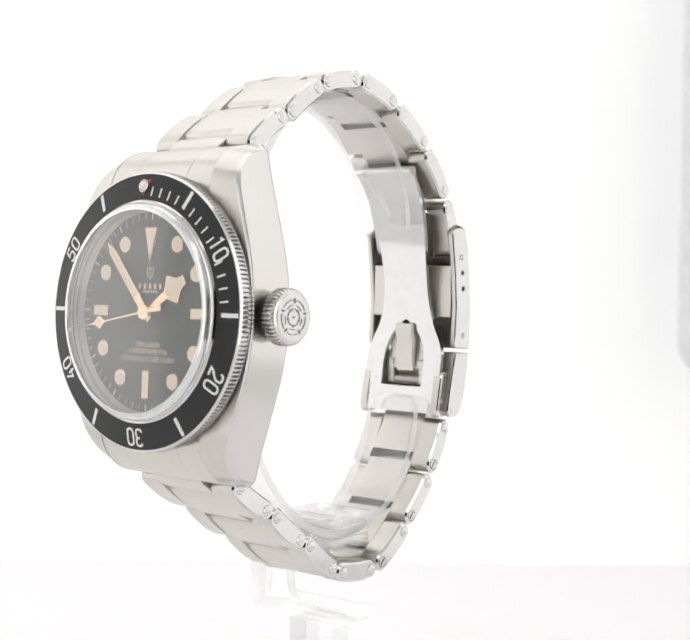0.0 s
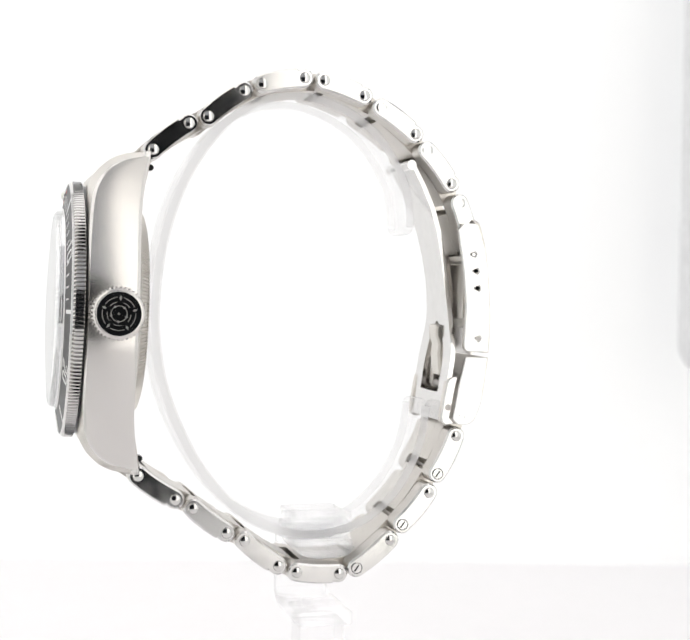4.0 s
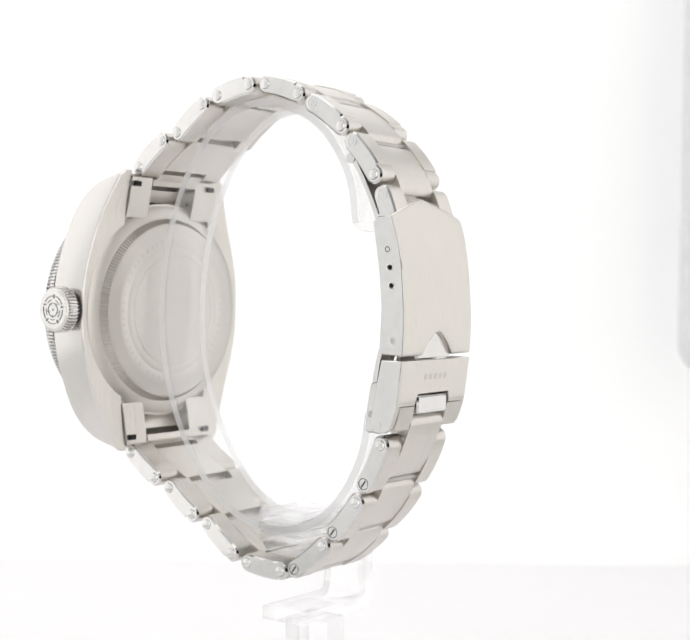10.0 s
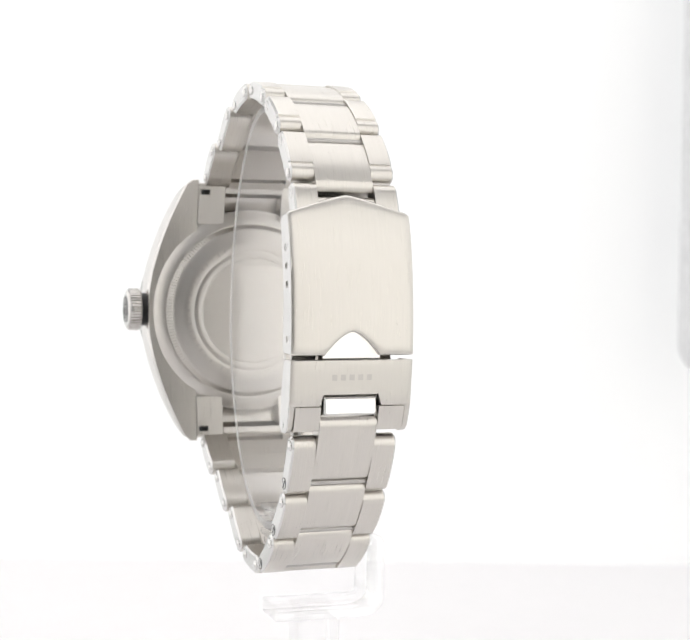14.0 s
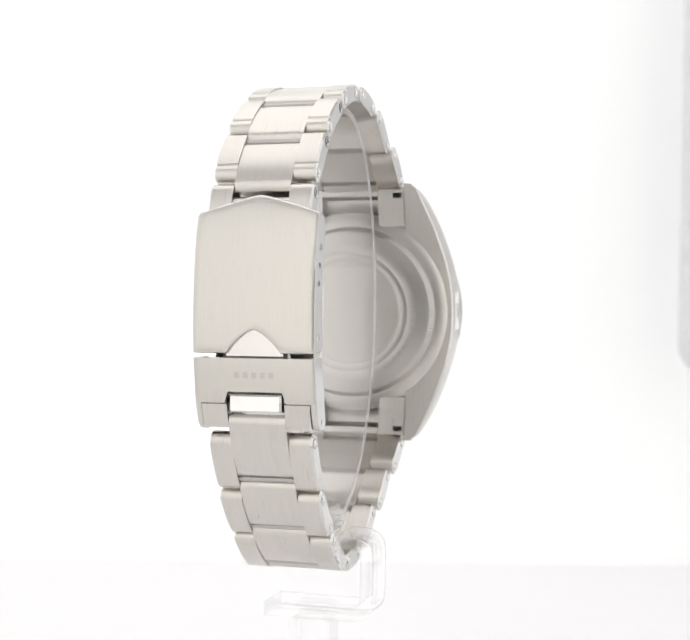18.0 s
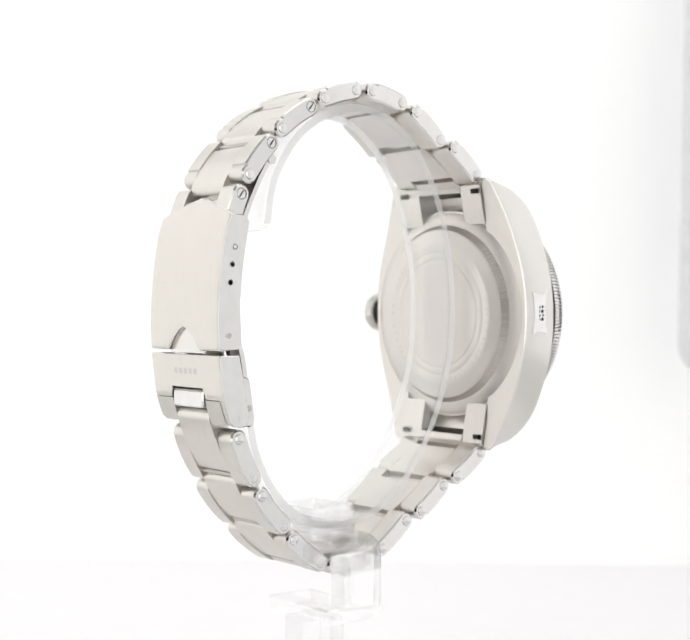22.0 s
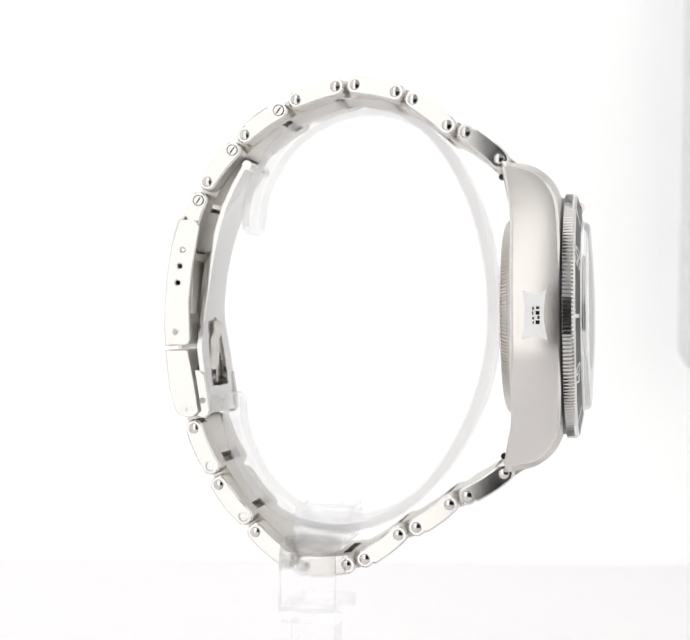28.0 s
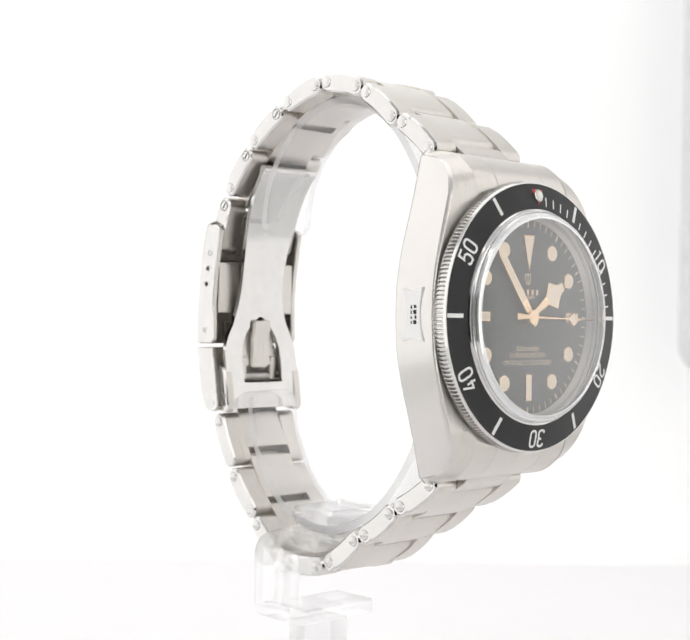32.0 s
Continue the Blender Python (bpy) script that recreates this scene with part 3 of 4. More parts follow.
def caseback():
    prof = [(0.05, -32.3), (10.3, -32.31), (10.45, -32.38), (10.7, -32.38), (10.85, -32.32), (11.8, -32.34), (11.95, -32.4), (12.15, -32.4), (12.3, -32.35), (14.1, -32.4), (14.25, -32.46),
            (15.8, -32.6), (16.2, -32.72), (16.3, -32.9), (16.3, -34.1), (20.25, -34.98), (20.25, -37.0), (0.05, -37.0)]
    ob = part("case_back", lathe(prof, 192), BRUSHED_ROUND, watch, "brushed steel screw-down case back", HUB, 24)
    ring = [(17.1, -34.1), (17.55, -34.0), (17.8, -34.04), (19.6, -34.58), (19.8, -34.72), (19.85, -35.1), (17.1, -35.1)]
    part("bevel_ring", lathe(ring, 192, closed=True), BRUSHED_ROUND, ob, "brushed bevel round the case back", HUB, 24)
    grip = [(15.9, -33.2), (16.22, -32.73), (16.5, -32.82), (16.66, -32.95), (17.45, -33.85), (17.4, -34.15), (15.9, -34.15)]
    part("grip_ring", lathe(grip, 1080, closed=True, turn=teeth(1080, 6, 0.3, (3, 4))), BRUSHED_ROUND, ob, "finely toothed grip for the case opener", HUB, 20)
    for k in range(46):
        if k % 12 == 11:
            continue
        a = 2 + k * 6.2
        part("engraved_bar", box(0.28 + 0.08 * (k % 3), 0.05, 0.7), WORN, ob, m=HUB @ pose(0, 0, 0, 0, a + (k % 4) * 0.4, 0) @ Matrix.Translation((0, -32.385, 13.2)) @ pose(0, 0, 0, 1.3))
    for k in range(7):
        part("serial_bar", box(0.26, 0.03, 0.4), BRUSHED, ob, m=HUB @ pose(0, 0, 0, 0, -39 - k * 2.3, 0) @ Matrix.Translation((0, -34.3, 21.2)) @ pose(0, 0, 0, 3))


caseback()


def sticker():
    poly = []
    for x0, z0, x1, z1, bx, bz in ((-2.0, 4.1, 1.95, 4.1, 0, -0.55), (1.95, 4.1, 2.1, -4.0, -0.55, 0), (2.1, -4.0, -2.1, -4.0, 0, 0.5), (-2.1, -4.0, -2.0, 4.1, 0.55, 0)):
        for i in range(8):
            t = i / 8
            k = 4 * t * (1 - t)
            poly.append((x0 + (x1 - x0) * t + bx * k, z0 + (z1 - z0) * t + bz * k))
    bm = prism([(v - 38.6, z + 0.15) for v, z in poly], -20.8, -21.07, 0.05, "u")
    ob = part("paper_label", bm, LABEL_WHITE, watch, "small white label stuck on the case flank", HUB)
    # print that cannot be read, as plain bars
    for v, z, w, h in ((-39.2, 1.2, 0.5, 0.45), (-39.15, 0.4, 0.62, 0.6), (-39.3, -0.35, 0.35, 0.5), (-39.15, -1.1, 0.62, 0.6),
                       (-38.45, 1.1, 0.25, 0.5), (-38.4, 0.35, 0.2, 0.55), (-38.45, -0.45, 0.28, 0.4), (-38.45, -1.15, 0.2, 0.4)):
        part("print_bar", box(0.05, w, h, at=(-21.08, v, z + 0.15)), DARK, ob, m=HUB)
    return ob


sticker()


def hand(name, poly, lume, v, label):
    ob = part(name, prism(poly, -0.14, 0.14, 0.06, "v"), GOLD, watch, label)
    for q in lume:
        part("lume", prism(q, -0.18, -0.1, 0.03, "v"), LUME, ob)
    hub = [(1.2 * math.cos(2 * math.pi * i / 24), 1.2 * math.sin(2 * math.pi * i / 24)) for i in range(24)]
    part("hub", prism(hub, -0.2, 0.2, 0.08, "v"), GOLD, ob)
    ob["v"] = v
    return ob


hour_half = [(0.42, -0.9), (0.45, 1.5), (0.76, 4.95), (2.48, 6.6), (1.02, 8.24), (0.72, 9.65)]
hour_poly = hour_half + [(-u, z) for u, z in reversed(hour_half)]
hour_hand = hand("hour_hand", hour_poly, [inset(hour_poly[2:-2], 0.18)], DIAL_V - 0.55, "gilt snowflake hour hand filled with cream lume")
minute_poly = [(-0.5, -1.6), (0.5, -1.6), (0.75, 3.0), (0.72, 12.2), (0.0, 14.2), (-0.72, 12.2), (-0.75, 3.0)]
minute_hand = hand("minute_hand", minute_poly, [inset(minute_poly[2:], 0.17)], DIAL_V - 0.85, "gilt sword minute hand filled with cream lume")
second_poly = [(-0.55, -4.1), (0.55, -4.1), (0.2, 0), (0.14, 8.9), (1.1, 10.3), (0.16, 11.65), (0.14, 15.4), (-0.14, 15.4), (-0.16, 11.65), (-1.1, 10.3), (-0.14, 8.9), (-0.2, 0)]
second_hand = hand("second_hand", second_poly, [[(0, 9.3), (0.75, 10.3), (0, 11.25), (-0.75, 10.3)]], DIAL_V - 1.15, "thin gilt second hand with a lume diamond")

# ---- bracelet ----
UP = [(-31.9, 23.7), (-26.15, 28.2), (-22.9, 29.55), (-16.95, 34.05), (-13.75, 35.5), (-6.65, 36.85), (-3.1, 36.7), (3.9, 34.5), (7.0, 32.7), (13.1, 28.45), (15.35, 25.8), (19.85, 20.2), (21.45, 16.9), (23.6, 9.8)]
DOWN = [(-33.65, -29.2), (-27.55, -33.25), (-24.45, -34.9), (-18.85, -39.1), (-15.65, -40.65), (-9.85, -45.1), (-6.55, -46.4), (0.85, -46.9), (4.0, -46.1), (9.9, -41.5), (12.1, -38.85), (16.8, -33.45), (18.35, -30.2), (21.6, -23.65)]
FLANKS = (10.55, 9.85, 9.25, 8.85, 8.85, 8.85, 8.85)


def link_outline(a, b, r, bow=0.25, n=7, out=1):
    """A stadium between two pins, bowed outwards on the outer side."""
    a, b = Vector(a), Vector(b)
    d = (b - a).normalized()
    s = Vector((-d.y, d.x)) * out
    mid = (a + b) / 2
    pts = []
    for k in range(n + 1):
        t = math.pi / 2 + math.pi * k / n
        pts.append(a + r * (math.cos(t) * d + math.sin(t) * s))
    for f in (0.25, 0.5, 0.75):
        pts.append(a.lerp(b, f) - s * (r - bow * 4 * f * (1 - f) * 0.9))
    for k in range(n + 1):
        t = -math.pi / 2 + math.pi * k / n
        pts.append(b + r * (math.cos(t) * d + math.sin(t) * s))
    for f in (0.75, 0.5, 0.25):
        pts.append(a.lerp(b, f) + s * (r + bow * 4 * f * (1 - f)))
    return [(p.x, p.y) for p in pts]


def stepped_outline(a, b, r, bow=0.25, n=7, out=1):
    """An outer link: a plate from pin a, stepping down to a round hinge bar at pin b."""
    a, b = Vector(a), Vector(b)
    d = (b - a).normalized()
    s = Vector((-d.y, d.x)) * out
    size = (b - a).length
    pts = []
    for k in range(n + 1):
        t = math.pi / 2 + math.pi * k / n
        pts.append(a + r * (math.cos(t) * d + math.sin(t) * s))
    for f in (0.25, 0.5, 0.75):
        pts.append(a.lerp(b, f) - s * (r - bow * 4 * f * (1 - f) * 0.9))
    for k in range(n + 1):
        t = -math.pi / 2 + math.pi * k / n * 0.98
        pts.append(b + (r - 0.06) * (math.cos(t) * d + math.sin(t) * s))
    cut = 1 - 0.85 / size
    pts.append(a.lerp(b, cut) + s * (r - 0.14))
    pts.append(a.lerp(b, cut - 0.015) + s * (r + bow * 4 * cut * (1 - cut) + 0.02))
    for f in (0.75, 0.5, 0.25):
        pts.append(a.lerp(b, f) + s * (r + bow * 4 * f * (1 - f) + 0.02 * f))
    return [(p.x, p.y) for p in pts]


def undercut(poly, a, b, out, reach=0.8):
    """Squares the ends of a link on the side that lies on the wrist, which leaves a straight slot between links."""
    d = (b - a).normalized()
    s = Vector((-d.y, d.x)) * out
    mid, half = (a + b) / 2, (b - a).length / 2
    pts = []
    for q in poly:
        p = Vector(q)
        lift, run = (p - mid).dot(s), (p - mid).dot(d)
        if lift < 0.15 and abs(run) > half * 0.8:
            p += d * (math.copysign(half + reach, run) - run)
        pts.append((p.x, p.y))
    return pts


def along(path, s):
    """The point at a length s along a broken line."""
    for p, q in zip(path, path[1:]):
        p, q = Vector(p), Vector(q)
        if s <= (q - p).length or q == Vector(path[-1]):
            return p + (q - p).normalized() * s
        s -= (q - p).length


def rivet(u, v, z, s, screw, parent, out):
    m = Matrix.Translation((u, v, z)) @ pose(0, 0, 0, 0, 0, 90 * s)
    if screw and s == out:
        ob = part("pin", lathe([(1.0, 0.2), (1.0, -0.03), (0.72, -0.06), (0.66, 0.06), (0.5, 0.06), (0.45, -0.04), (0.02, -0.06)], 20), POLISHED, parent, m=m)
    elif screw:
        ob = part("screw", lathe([(1.05, 0.2), (1.05, -0.02), (0.85, -0.08), (0.8, 0.02), (0.02, 0.02)], 20), POLISHED, parent, m=m)
        # Raised dark bar and ring give the shade of a sunk screw by colour.
        part("slot", box(0.25, 0.1, 1.3), RECESS_SHADE, parent, m=m @ pose(0, 0, 0, 0, 35, 0))
        part("sunk_rim_shade", lathe([(0.88, 0.1), (0.98, 0.1), (0.98, -0.085), (0.88, -0.08)], 20, closed=True), RECESS_SHADE, parent, m=m)
    else:
        ob = part("rivet", lathe([(0.92, 0.3), (0.92, -0.02), (0.8, -0.2), (0.45, -0.32), (0.02, -0.35)], 20), POLISHED, parent, m=m)
    return ob


def strand(path, out, screws):
    lengths = [0.0]
    for p, q in zip(path, path[1:]):
        lengths.append(lengths[-1] + (Vector(q) - Vector(p)).length)
    # tongue of the end link
    d = (Vector(path[1]) - Vector(path[0])).normalized()
    a = Vector(path[0])
    back, tip = a - d * 2.6, a - d * 0.35
    part("end_tongue", prism(undercut(link_outline(back, tip, 1.5, 0.0, out=out), back, tip, out, 0.6), -5.6, 5.6, 0.12, "u"), BRUSHED, watch)
    for k in range(0, len(path), 2):
        flank = FLANKS[k // 2]
        inner = max(4.85, 5.7 - 0.1 * k)
        poly = (stepped_outline if out > 0 or k < 8 else link_outline)(path[k], path[k + 1], 1.62, out=out)
        for s in (1, -1):
            ob = part("outer_link", prism(poly, s * (inner + 0.012), s * flank, 0.3, "u", flank=(0, 1), first=0.04), [BRUSHED, POLISHED], watch,
                      "brushed outer link with polished flank" if s > 0 and k == 0 else "")
            for j in (k, k + 1):
                if out > 0 and j == len(path) - 1:
                    continue
                rivet(s * flank, *path[j], s, j in screws, ob, out)
        # the centre piece sits a little further towards the clasp
        a, b = along(path, lengths[k] + 2.25), along(path, min(lengths[k + 1] + 2.25, lengths[-1] + (0.6 if out > 0 else 3.9)))
        if out < 0 and k == len(path) - 2:
            b = along(path, lengths[-1] + 3.9)
        if k + 2 < len(path) and (out < 0 or k < 10):
            mid = along(path, lengths[k + 1] + 2.25 + (lengths[k + 2] - lengths[k + 1]) / 2)
            step = (Vector(path[k + 2]) - Vector(path[k + 1])).normalized()
            mid += Vector((-step.y, step.x)) * out * 0.75
            # Bar in the darkened steel, so the slot between links stays dark.
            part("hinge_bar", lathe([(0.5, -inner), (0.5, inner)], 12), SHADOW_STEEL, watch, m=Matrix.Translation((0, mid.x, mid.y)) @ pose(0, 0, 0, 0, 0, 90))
        poly = undercut(link_outline(a, b, 1.55, 0.3, out=out), a, b, out)
        part("center_link", prism(poly, -inner, inner, 0.04, "u"), BRUSHED, watch)


strand(UP, 1, (8, 10, 12))
strand(DOWN, -1, (8, 10, 12))


def end_link(t):
    """The solid piece between the lugs, flush with the case."""
    poly = [(curve_at(CASE_FRONT, h) + 0.05, t * h) for h in (17.3, 18.5, 19.5, 20.5, 21.5, 22.3, 23, 23.7, 24.3, 24.8, 25.4)]
    poly += [(-33.2, t * 25.3), (-32.5, t * 24.5), (-32.9, t * 23.4), (-36.4, t * 22.8), (-37.8, t * 20.0), (-38.0, t * 17.3)]
    ob = part("end_link", prism(poly, -5.85, 5.85, 0.05, "u"), BRUSHED, watch, "brushed solid end link between the lugs", HUB)
    full = poly[:11] + [(-33.1, t * 25.3), (-32.75, t * 24.7), (-33.6, t * 20.0), (-34.3, t * 17.3)]
    for s in (1, -1):
        part("end_block", prism(full, s * 5.86, s * 11.13, 0.05, "u"), BRUSHED, ob, m=HUB)


end_link(1)
end_link(-1)

# ---- folding clasp ----
COVER = [(-21.5, 24.4), (-17.2, 25.75), (-13.5, 26.3), (-9.0, 26.85), (-4.0, 27.05), (1.8, 26.8), (9.1, 25.9), (13.5, 24.7), (16.8, 23.4)]
CUFF = 10.25


def plate(top, low, us, thick, rows=18, lift=0.0, prof=COVER):
    """A curved sheet between two edges, z = top(u) and low(u)."""
    bm = bmesh.new()
    grid = []
    for side in (0, 1):
        cols = []
        for u in us:
            a, b = top(u), low(u)
            roll = 0.12 * max(0, (abs(u) - (CUFF - 0.6)) / 0.6) ** 1.5
            col = []
            for i in range(rows + 1):
                f = (0.0, 0.006, 0.02)[i] if i < 3 else (1.0, 0.994, 0.98)[rows - i] if rows - i < 3 else (i - 2) / (rows - 4)
                drop = (0.3, 0.09, 0.0)[min(i, rows - i, 2)] * (1 - side)
                z = b + (a - b) * f
                col.append(bm.verts.new((u, curve_at(prof, z) - roll + lift - drop - side * thick, z)))
            cols.append(col)
        grid.append(cols)
    n = len(us)
    for side in (0, 1):
        for c in range(n - 1):
            for i in range(rows):
                f = bm.faces.new((grid[side][c][i], grid[side][c + 1][i], grid[side][c + 1][i + 1], grid[side][c][i + 1]))
                f.material_index = int(side == 0 and i in (0, rows - 1))
    for c in range(n - 1):
        for i in (0, rows):
            bm.faces.new((grid[0][c][i], grid[0][c + 1][i], grid[1][c + 1][i], grid[1][c][i]))
    for c in (0, n - 1):
        for i in range(rows):
            bm.faces.new((grid[0][c][i], grid[0][c][i + 1], grid[1][c][i + 1], grid[1][c][i]))
    return bm


US = [-CUFF + 0.04, -CUFF + 0.3, -CUFF + 0.6, -9.2, -8, -6.5, -5.2, -4.6, -4.2, -3.6, -3, -2.2, -1.4, -0.7, -0.3, 0]
US = US + [-u for u in reversed(US[:-1])]


def cover_top(u):
    u = abs(u)
    return 13.6 + 3.0 * (1 - (u / CUFF) ** 1.25) if u < CUFF - 0.15 else 13.4


def cover_low(u):
    u = abs(u)
    if u > 4.6:
        return -9.05
    return -9.05 + 3.75 * (1 - (u / 4.6) ** 1.6)


def drill(wall, places, s):
    """Bores small holes through a side wall."""
    bm = bmesh.new()
    for v, z in places:
        m = Matrix.Translation((s * CUFF, v, z)) @ pose(0, 0, 0, 0, 0, 90)
        made = lathe([(0.46, -3.0), (0.46, 3.0)], 16)
        made.transform(m)
        me = bpy.data.meshes.new("bit")
        made.to_mesh(me)
        made.free()
        bm.from_mesh(me)
        bpy.data.meshes.remove(me)
    bit = part("bit", bm, SHADOW_STEEL)
    cut = wall.modifiers.new("holes", "BOOLEAN")
    cut.operation, cut.solver, cut.object = "DIFFERENCE", "EXACT", bit
    bored = bpy.data.meshes.new_from_object(wall.evaluated_get(bpy.context.evaluated_depsgraph_get()))
    wall.modifiers.clear()
    wall.data = bored
    bored.set_sharp_from_angle(angle=radians(35))
    bpy.data.objects.remove(bit)


def clasp():
    cover = part("clasp_cover", plate(cover_top, cover_low, US, 0.9), [BRUSHED, POLISHED], watch, "brushed steel folding clasp cover", smooth=40)
    side = [(20.75, 12.3), (21.8, 13.35), (23.6, 13.4), (24.45, 13.3), (25.8, 9.0), (26.4, 5.5), (26.7, 1.8), (26.92, -1.5), (26.95, -4.0), (26.75, -8.95), (22.95, -8.85), (22.4, -8.55), (22.15, -7.9), (22.5, -1.2), (22.0, 4.7), (21.3, 9.0)]
    catch_side = [(22.6, -9.75), (26.3, -9.75), (26.62, -10.0), (26.2, -13.5), (25.65, -17.4), (25.1, -19.0), (24.4, -20.7), (23.4, -21.4), (22.3, -21.6), (21.3, -21.5), (20.4, -20.5), (21.4, -15.0)]
    catch = part("safety_catch", plate(lambda u: -9.75, lambda u: -17.2 if abs(u) > 4.75 else -15.35, US, 0.9, 12), [BRUSHED, POLISHED], watch, "brushed steel safety catch", smooth=40)
    for s in (1, -1):
        wall = part("side_wall", prism(side, s * 9.2, s * CUFF, 0.15, "u", flank=(0, 1)), [BRUSHED, POLISHED], cover)
        drill(wall, [(24.15, 5.14), (24.5, 2.2)], s)
        part("side_wall", prism(catch_side, s * 9.2, s * CUFF, 0.15, "u", flank=(0, 1)), [BRUSHED, POLISHED], catch)
        for v, z, open_ in ((23.66, 8.02, 0), (24.15, 5.14, 1), (24.5, 2.2, 1), (24.75, -6.5, 0)):
            m = Matrix.Translation((s * CUFF, v, z)) @ pose(0, 0, 0, 0, 0, 90 * s)
            if not open_:
                # Dark discs stand in for the shade in the filled holes.
                part("pin", lathe([(0.46, 0.15), (0.46, -0.02), (0.02, -0.02)], 16), SHADOW_STEEL if z < 0 else RECESS_SHADE, cover, m=m)
            if z > 8:
                part("pin_end", lathe([(0.34, 0.1), (0.34, -0.04), (0.02, -0.05)], 12), POLISHED, cover, m=m)
            part("hole_rim", lathe([(0.46, 0.1), (0.72, 0.1), (0.7, -0.03), (0.5, -0.06)], 18, closed=True), POLISHED, cover, m=m)
        m = Matrix.Translation((s * CUFF, 22.1, -20.2)) @ pose(0, 0, 0, 0, 0, 90 * s)
        part("pin_hole", lathe([(0.6, 0.15), (0.6, -0.04), (0.02, -0.08)], 16), POLISHED, catch, m=m)
        us = sorted(s * u for u in (4.9, 6.2, 7.6, 9.15))
        part("catch_leg", plate(lambda u: -17.22, lambda u: -21.2, us, 1.8, 10, -0.04), [BRUSHED, BRUSHED], catch, smooth=40)
    # polished tongue showing in the notch
    part("tongue", plate(lambda u: -4.9, lambda u: -9.6, [-4.8, -3, -1, 1, 3, 4.8], 0.6, 8, -0.75), [SATIN, SATIN], catch, "polished steel tongue")
    tab = [(-4.45, -15.7), (4.45, -15.7), (4.45, -18.2), (4.2, -18.6), (-4.2, -18.6), (-4.45, -18.2)]
    part("flip_tab", prism(tab, 24.2, 25.95, 0.3, "v"), POLISHED, catch, "polished flip tab")
    for k in range(5):
        part("name_bar", box(0.85, 0.05, 0.95), WORN, catch, m=Matrix.Translation((-2.9 + k * 1.45, 26.43, -12.55)) @ pose(0, 0, 0, -7))
    part("inner_leaf", box(18.2, 0.8, 9.6, 0.1, at=(0, 22.6, 1.6)), BRUSHED, cover, "brushed inner leaf")
    # folding blades
    inner = [(-21.3, 18.75), (-13.0, 19.9), (-8.0, 20.6), (-4.2, 20.75), (2.4, 20.25), (9.8, 19.0), (17.2, 16.6), (23.6, 13.2)]

    def half(z):
        return curve_at([(-21, 8.8), (-10.5, 8.6), (-8, 8.0), (-5, 6.5), (-1, 5.4), (3, 5.0), (10, 5.3), (15, 5.9), (23, 6.2)], z)

    bm = bmesh.new()
    zs = [-21.0, -18.5, -16.3, -16.2, -14, -12, -10, -8.5, -7, -5.8, -4.8, -4.2, -3.9, -3.85, -2, 1, 4, 8, 12, 16, 20, 22.5, 23.4]

    def hole(z):
        if z < -16.25 or z > -3.87:
            return 0.0
        return curve_at([(-16.2, 4.7), (-12, 4.75), (-9.5, 4.5), (-7.5, 3.75), (-5.8, 2.6), (-4.6, 1.45), (-3.9, 0.4)], z)

    for s in (1, -1):
        rings = []
        for z in zs:
            v, w, h = curve_at(inner, z), half(z), hole(z)
            rings.append([(s * h, v, z), (s * w, v, z), (s * w, v + 0.85, z), (s * h, v + 0.85, z)])
        skin(bm, rings)
    blade = part("clasp_blade", bm, POLISHED, watch, "curved polished folding blade with an arched cut-out", smooth=40)
    bm = bmesh.new()
    rings = []
    for z in (-13, -10, -6, -2, 2, 6, 8):
        v = curve_at(inner, z) + 1.1
        rings.append([(-4.2, v, z), (4.2, v, z), (4.2, v + 0.7, z), (-4.2, v + 0.7, z)])
    part("under_blade", skin(bm, rings), BRUSHED, watch, "second folding blade", smooth=40)
    part("hinge_pin", lathe([(0.85, -6.4), (0.85, 6.4)], 16), POLISHED, blade, m=Matrix.Translation((0, 13.35, 23.4)) @ pose(0, 0, 0, 0, 0, 90))
    end = [(20.2, -13.4), (21.4, -13.2), (21.6, -21.4), (19.2, -21.7), (18.5, -21.2), (18.35, -20.2), (18.75, -17.5), (19.3, -14.4), (19.6, -13.7)]
    for s in (1, -1):
        part("blade_block", prism([(v + 0.3, z) for v, z in end], s * 7.4, s * 9.18, 0.2, "u", flank=(0, 1)), [BRUSHED, POLISHED], blade)
        # Darkened disc stands for the shade in the hole.
        part("pin_hole", lathe([(0.55, 0.15), (0.55, -0.05), (0.02, -0.05)], 16), SHADOW_STEEL, blade, m=Matrix.Translation((s * 9.18, 19.9, -18.6)) @ pose(0, 0, 0, 0, 0, 90 * s))
    # spring catch inside the cut-out
    hook = [(20.0, -4.6), (21.2, -4.2), (21.9, -5.6), (21.7, -8.0), (22.2, -9.4), (22.0, -13.4), (20.6, -13.4), (20.3, -9.8), (20.5, -8.0), (19.9, -6.4)]
    part("spring_catch", prism(hook, -2.2, 2.2, 0.35, "u"), BRUSHED, blade, "sprung hook")
    for s in (1, -1):
        part("catch_post", box(1.5, 1.6, 4.6, 0.25, at=(s * 3.6, 21.8, -13.6)), BRUSHED, blade)
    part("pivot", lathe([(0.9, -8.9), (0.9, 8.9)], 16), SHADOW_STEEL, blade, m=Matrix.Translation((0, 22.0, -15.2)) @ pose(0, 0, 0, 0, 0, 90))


clasp()

# ---- acrylic display stand ----
stand = new("display_stand")
tagged(stand, "clear acrylic C-shaped display stand holding the watch", "stand")


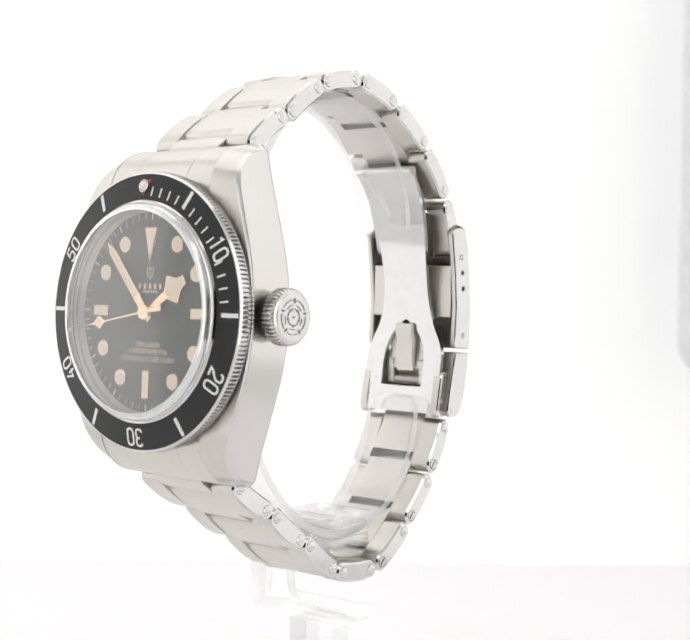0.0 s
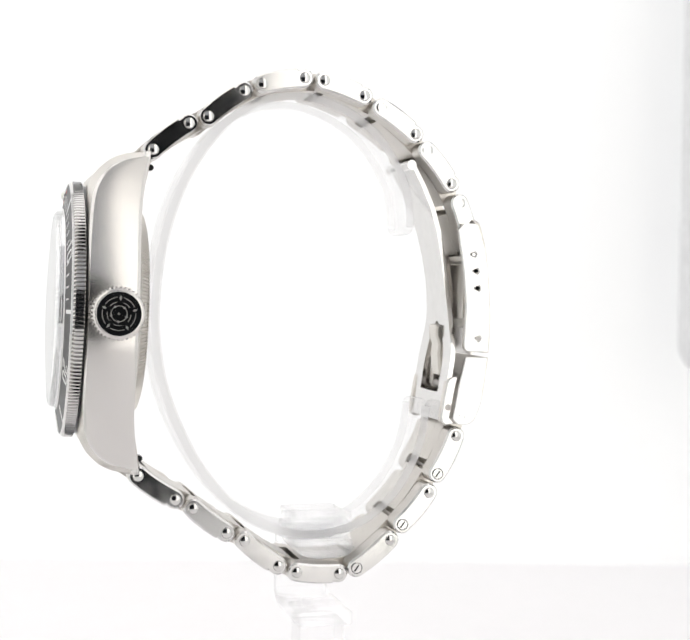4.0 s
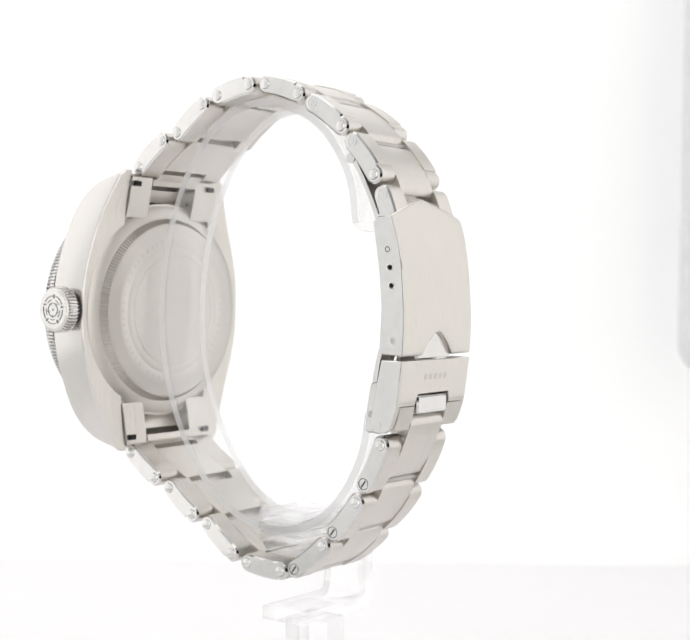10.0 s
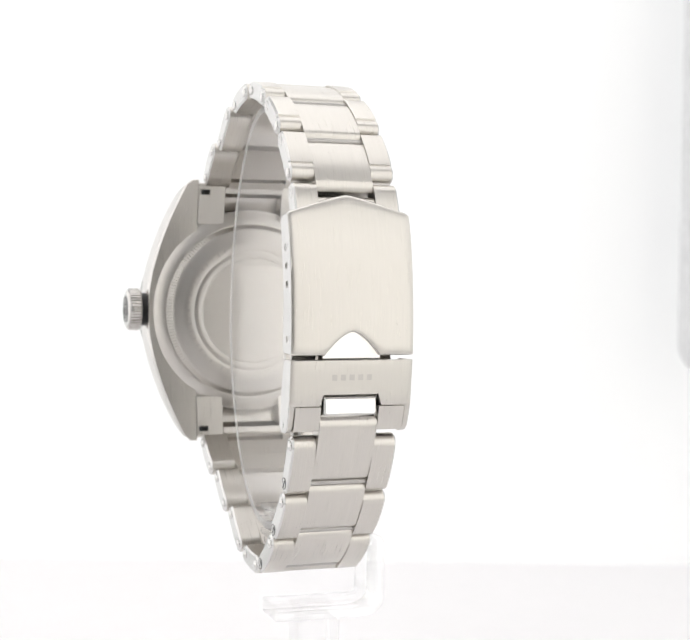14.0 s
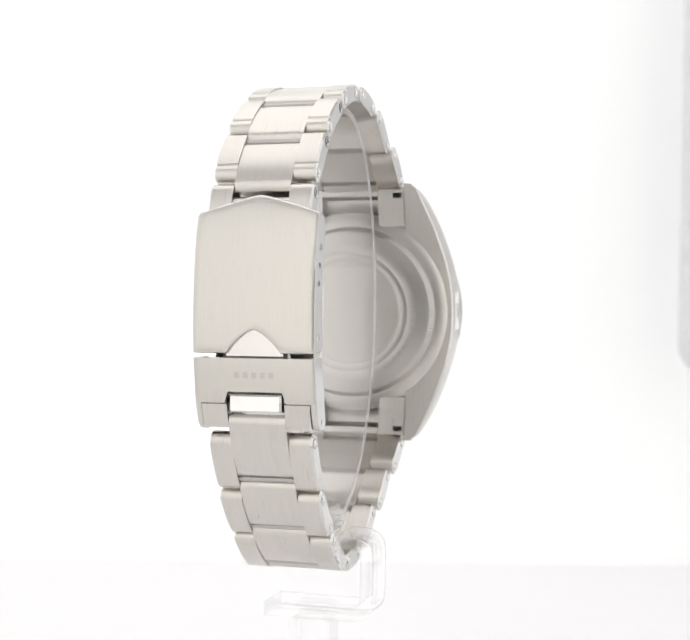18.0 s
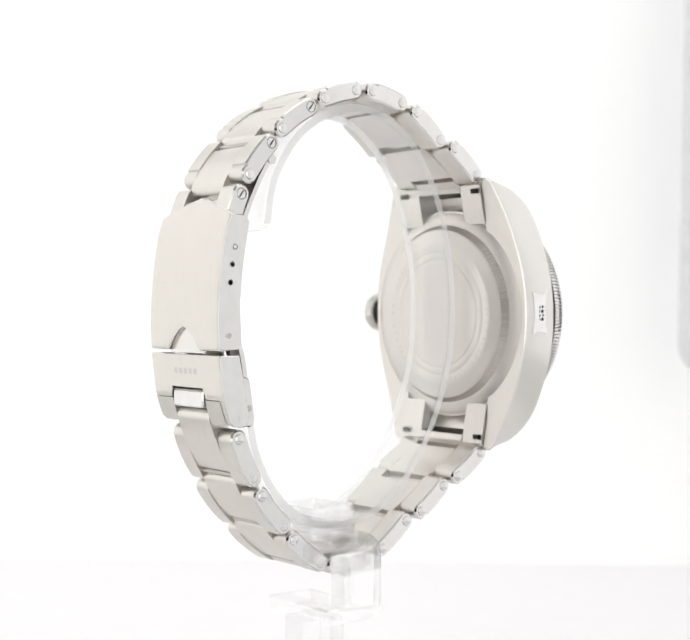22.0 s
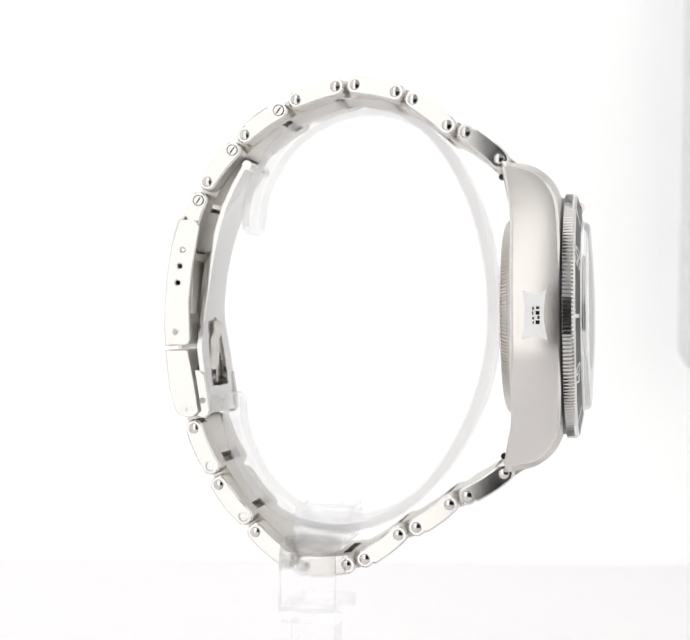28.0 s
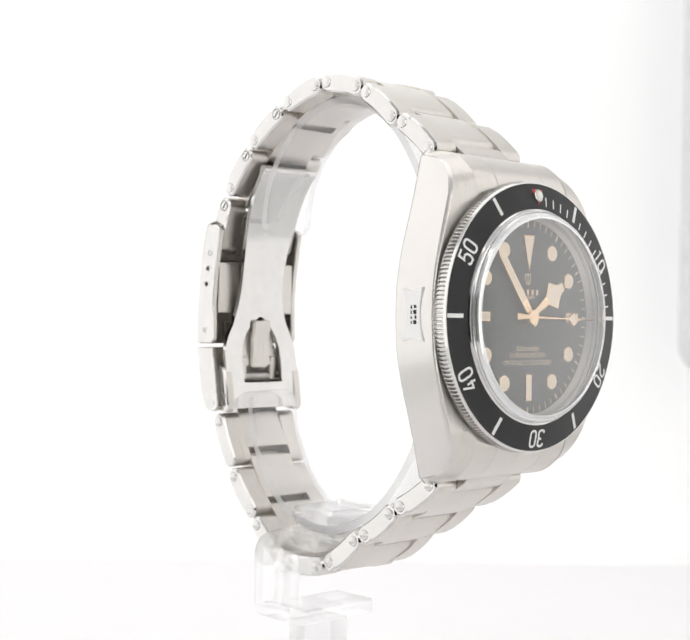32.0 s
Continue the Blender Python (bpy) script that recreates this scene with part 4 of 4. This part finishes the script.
def acrylic_stand():
    path = [(13.6, 11.4), (13.35, 16.0), (12.0, 21.2), (8.2, 27.2), (3.5, 31.2), (-2.7, 33.8), (-8.0, 34.2), (-13.8, 32.9), (-19.5, 28.9), (-24.2, 22.8),
            (-27.8, 15.0), (-30.1, 5.4), (-30.7, -4.0), (-29.8, -12.4), (-27.4, -20.1), (-23.2, -28.3), (-18.0, -34.6), (-12.5, -38.4), (-6.2, -40.4),
            (0.0, -40.3), (6.2, -38.3), (11.4, -33.8), (15.1, -27.6), (16.6, -22.3), (16.9, -17.6)]
    pts = smooth_path(path, 6)
    rings = []
    n = len(pts)
    for i, p in enumerate(pts):
        d = (pts[min(i + 1, n - 1)] - pts[max(i - 1, 0)]).normalized()
        q = Vector((-d.y, d.x))
        w, t, c = 5.5, 0.95, 0.3
        end = min(i, n - 1 - i)
        w -= (2.4, 1.1, 0.4, 0.1, 0)[min(end, 4)]
        t -= (0.35, 0.1, 0)[min(end, 2)]
        ring = [(-w + c, -t), (w - c, -t), (w, -t + c), (w, t - c), (w - c, t), (-w + c, t), (-w, t - c), (-w, -t + c)]
        rings.append([(u, p.x + q.x * k, p.y + q.y * k) for u, k in ring])
    bm = skin(bmesh.new(), rings)
    for f in bm.faces:
        f.normal_update()
        if abs(f.normal.x) > 0.8:
            f.material_index = 1
    for f in bm.faces[-2:]:
        f.material_index = 1
    part("band", bm, [ACRYLIC, ACRYLIC_EDGE], stand, "curved clear acrylic band", smooth=40)
    for k, (turn, push) in enumerate(((1.5, 0.2), (-2.5, -0.3), (3.0, 0.4), (-1.0, -0.2), (2.0, 0.1))):
        z = -37.7 - k * 1.13
        part("spacer", box(11.4, 9.9 + 0.1 * k, 0.98, 0.2, at=(0, 0, 0)), THICK_ACRYLIC, stand, m=Matrix.Translation((-0.4 + push, -1.3, z)) @ pose(0, 0, 0, 0, 0, turn))
    # bowl-shaped saddle under the spacers
    poly = [(-6.0, -43.2), (4.6, -43.2), (3.6, -44.4), (1.2, -45.0), (-2.4, -45.0), (-5.0, -44.4)]
    part("saddle", prism(poly, -6.0, 5.2, 0.3, "u"), THICK_ACRYLIC, stand)
    # side bracket: an upright plate turning under into a foot plate
    centre = [(-8.2, -42.6), (-11.4, -42.7), (-13.1, -43.6), (-13.5, -45.5), (-13.5, -49.0), (-13.5, -52.5), (-13.1, -54.4), (-11.4, -55.3), (-8.0, -55.4), (0.0, -55.4), (5.2, -55.4)]
    line = smooth_path(centre, 3)
    rings = []
    for i, p in enumerate(line):
        d = (line[min(i + 1, len(line) - 1)] - line[max(i - 1, 0)]).normalized()
        q = Vector((-d.y, d.x))
        rings.append([(p.x + q.x * k, v, p.y + q.y * k) for v, k in ((-5.4, -1.0), (-5.1, -1.25), (3.9, -1.25), (4.2, -1.0), (4.2, 1.0), (3.9, 1.25), (-5.1, 1.25), (-5.4, 1.0))])
    part("bracket", skin(bmesh.new(), rings), THICK_ACRYLIC, stand, "bent clear acrylic bracket", smooth=40)
    poly = [(-6.3, -3.9), (0.6, -3.9), (0.6, 4.0), (-6.3, 4.0)]
    part("stem", prism(poly, -56.66, -102.0, 0.4, "z"), THICK_ACRYLIC, stand, "square clear acrylic stem")
    ring = [(20 * math.cos(2 * math.pi * i / 64) - 3.3, 20 * math.sin(2 * math.pi * i / 64)) for i in range(64)]
    part("foot", prism(ring, -102.0, -105.0, 0.5, "z"), ACRYLIC, stand, "round clear acrylic foot")


acrylic_stand()

turntable = new("turntable")
tagged(turntable, "white motorised turntable under the display stand", "turntable")
disc = [(40 * math.cos(2 * math.pi * i / 96), 40 * math.sin(2 * math.pi * i / 96)) for i in range(96)]
part("disc", prism(disc, 2.6, 4.96, 0.6, "z"), FLOOR_WHITE, turntable)
disc = [(34 * math.cos(2 * math.pi * i / 96), 34 * math.sin(2 * math.pi * i / 96)) for i in range(96)]
part("base", prism(disc, 0.0, 2.6, 0.4, "z"), WALL_WHITE, turntable)

# ---- what moves ----
TURN_0, TURN_RATE, OFFSET, LEAN = -41.1513, -8.6346, 0.00335, 0.6337


def turned(t):
    return pose(0, 0, 0, 0, 0, TURN_0 + TURN_RATE * t)


def motions():
    rise = Matrix.Translation((OFFSET, 0, EYE_H))
    steps = [float(k) for k in range(33)]
    walk(watch, [(t, turned(t) @ rise @ pose(0, 0, 0, 0, LEAN, 0)) for t in steps])
    walk(stand, [(t, turned(t) @ rise) for t in steps])
    walk(turntable, [(t, turned(t)) for t in steps])
    mm = Matrix.Scale(0.001, 4)
    for ob, a0, rate in ((hour_hand, 58.0, 1 / 120), (minute_hand, 319.0, 0.1), (second_hand, 259.3, 6.0)):
        rows = []
        for t in steps:
            m = HUB @ Matrix.Translation((0, ob["v"], 0)) @ pose(0, 0, 0, 0, a0 + rate * t, 0)
            m.translation *= 0.001
            rows.append((t, m))
        walk(ob, rows)


motions()
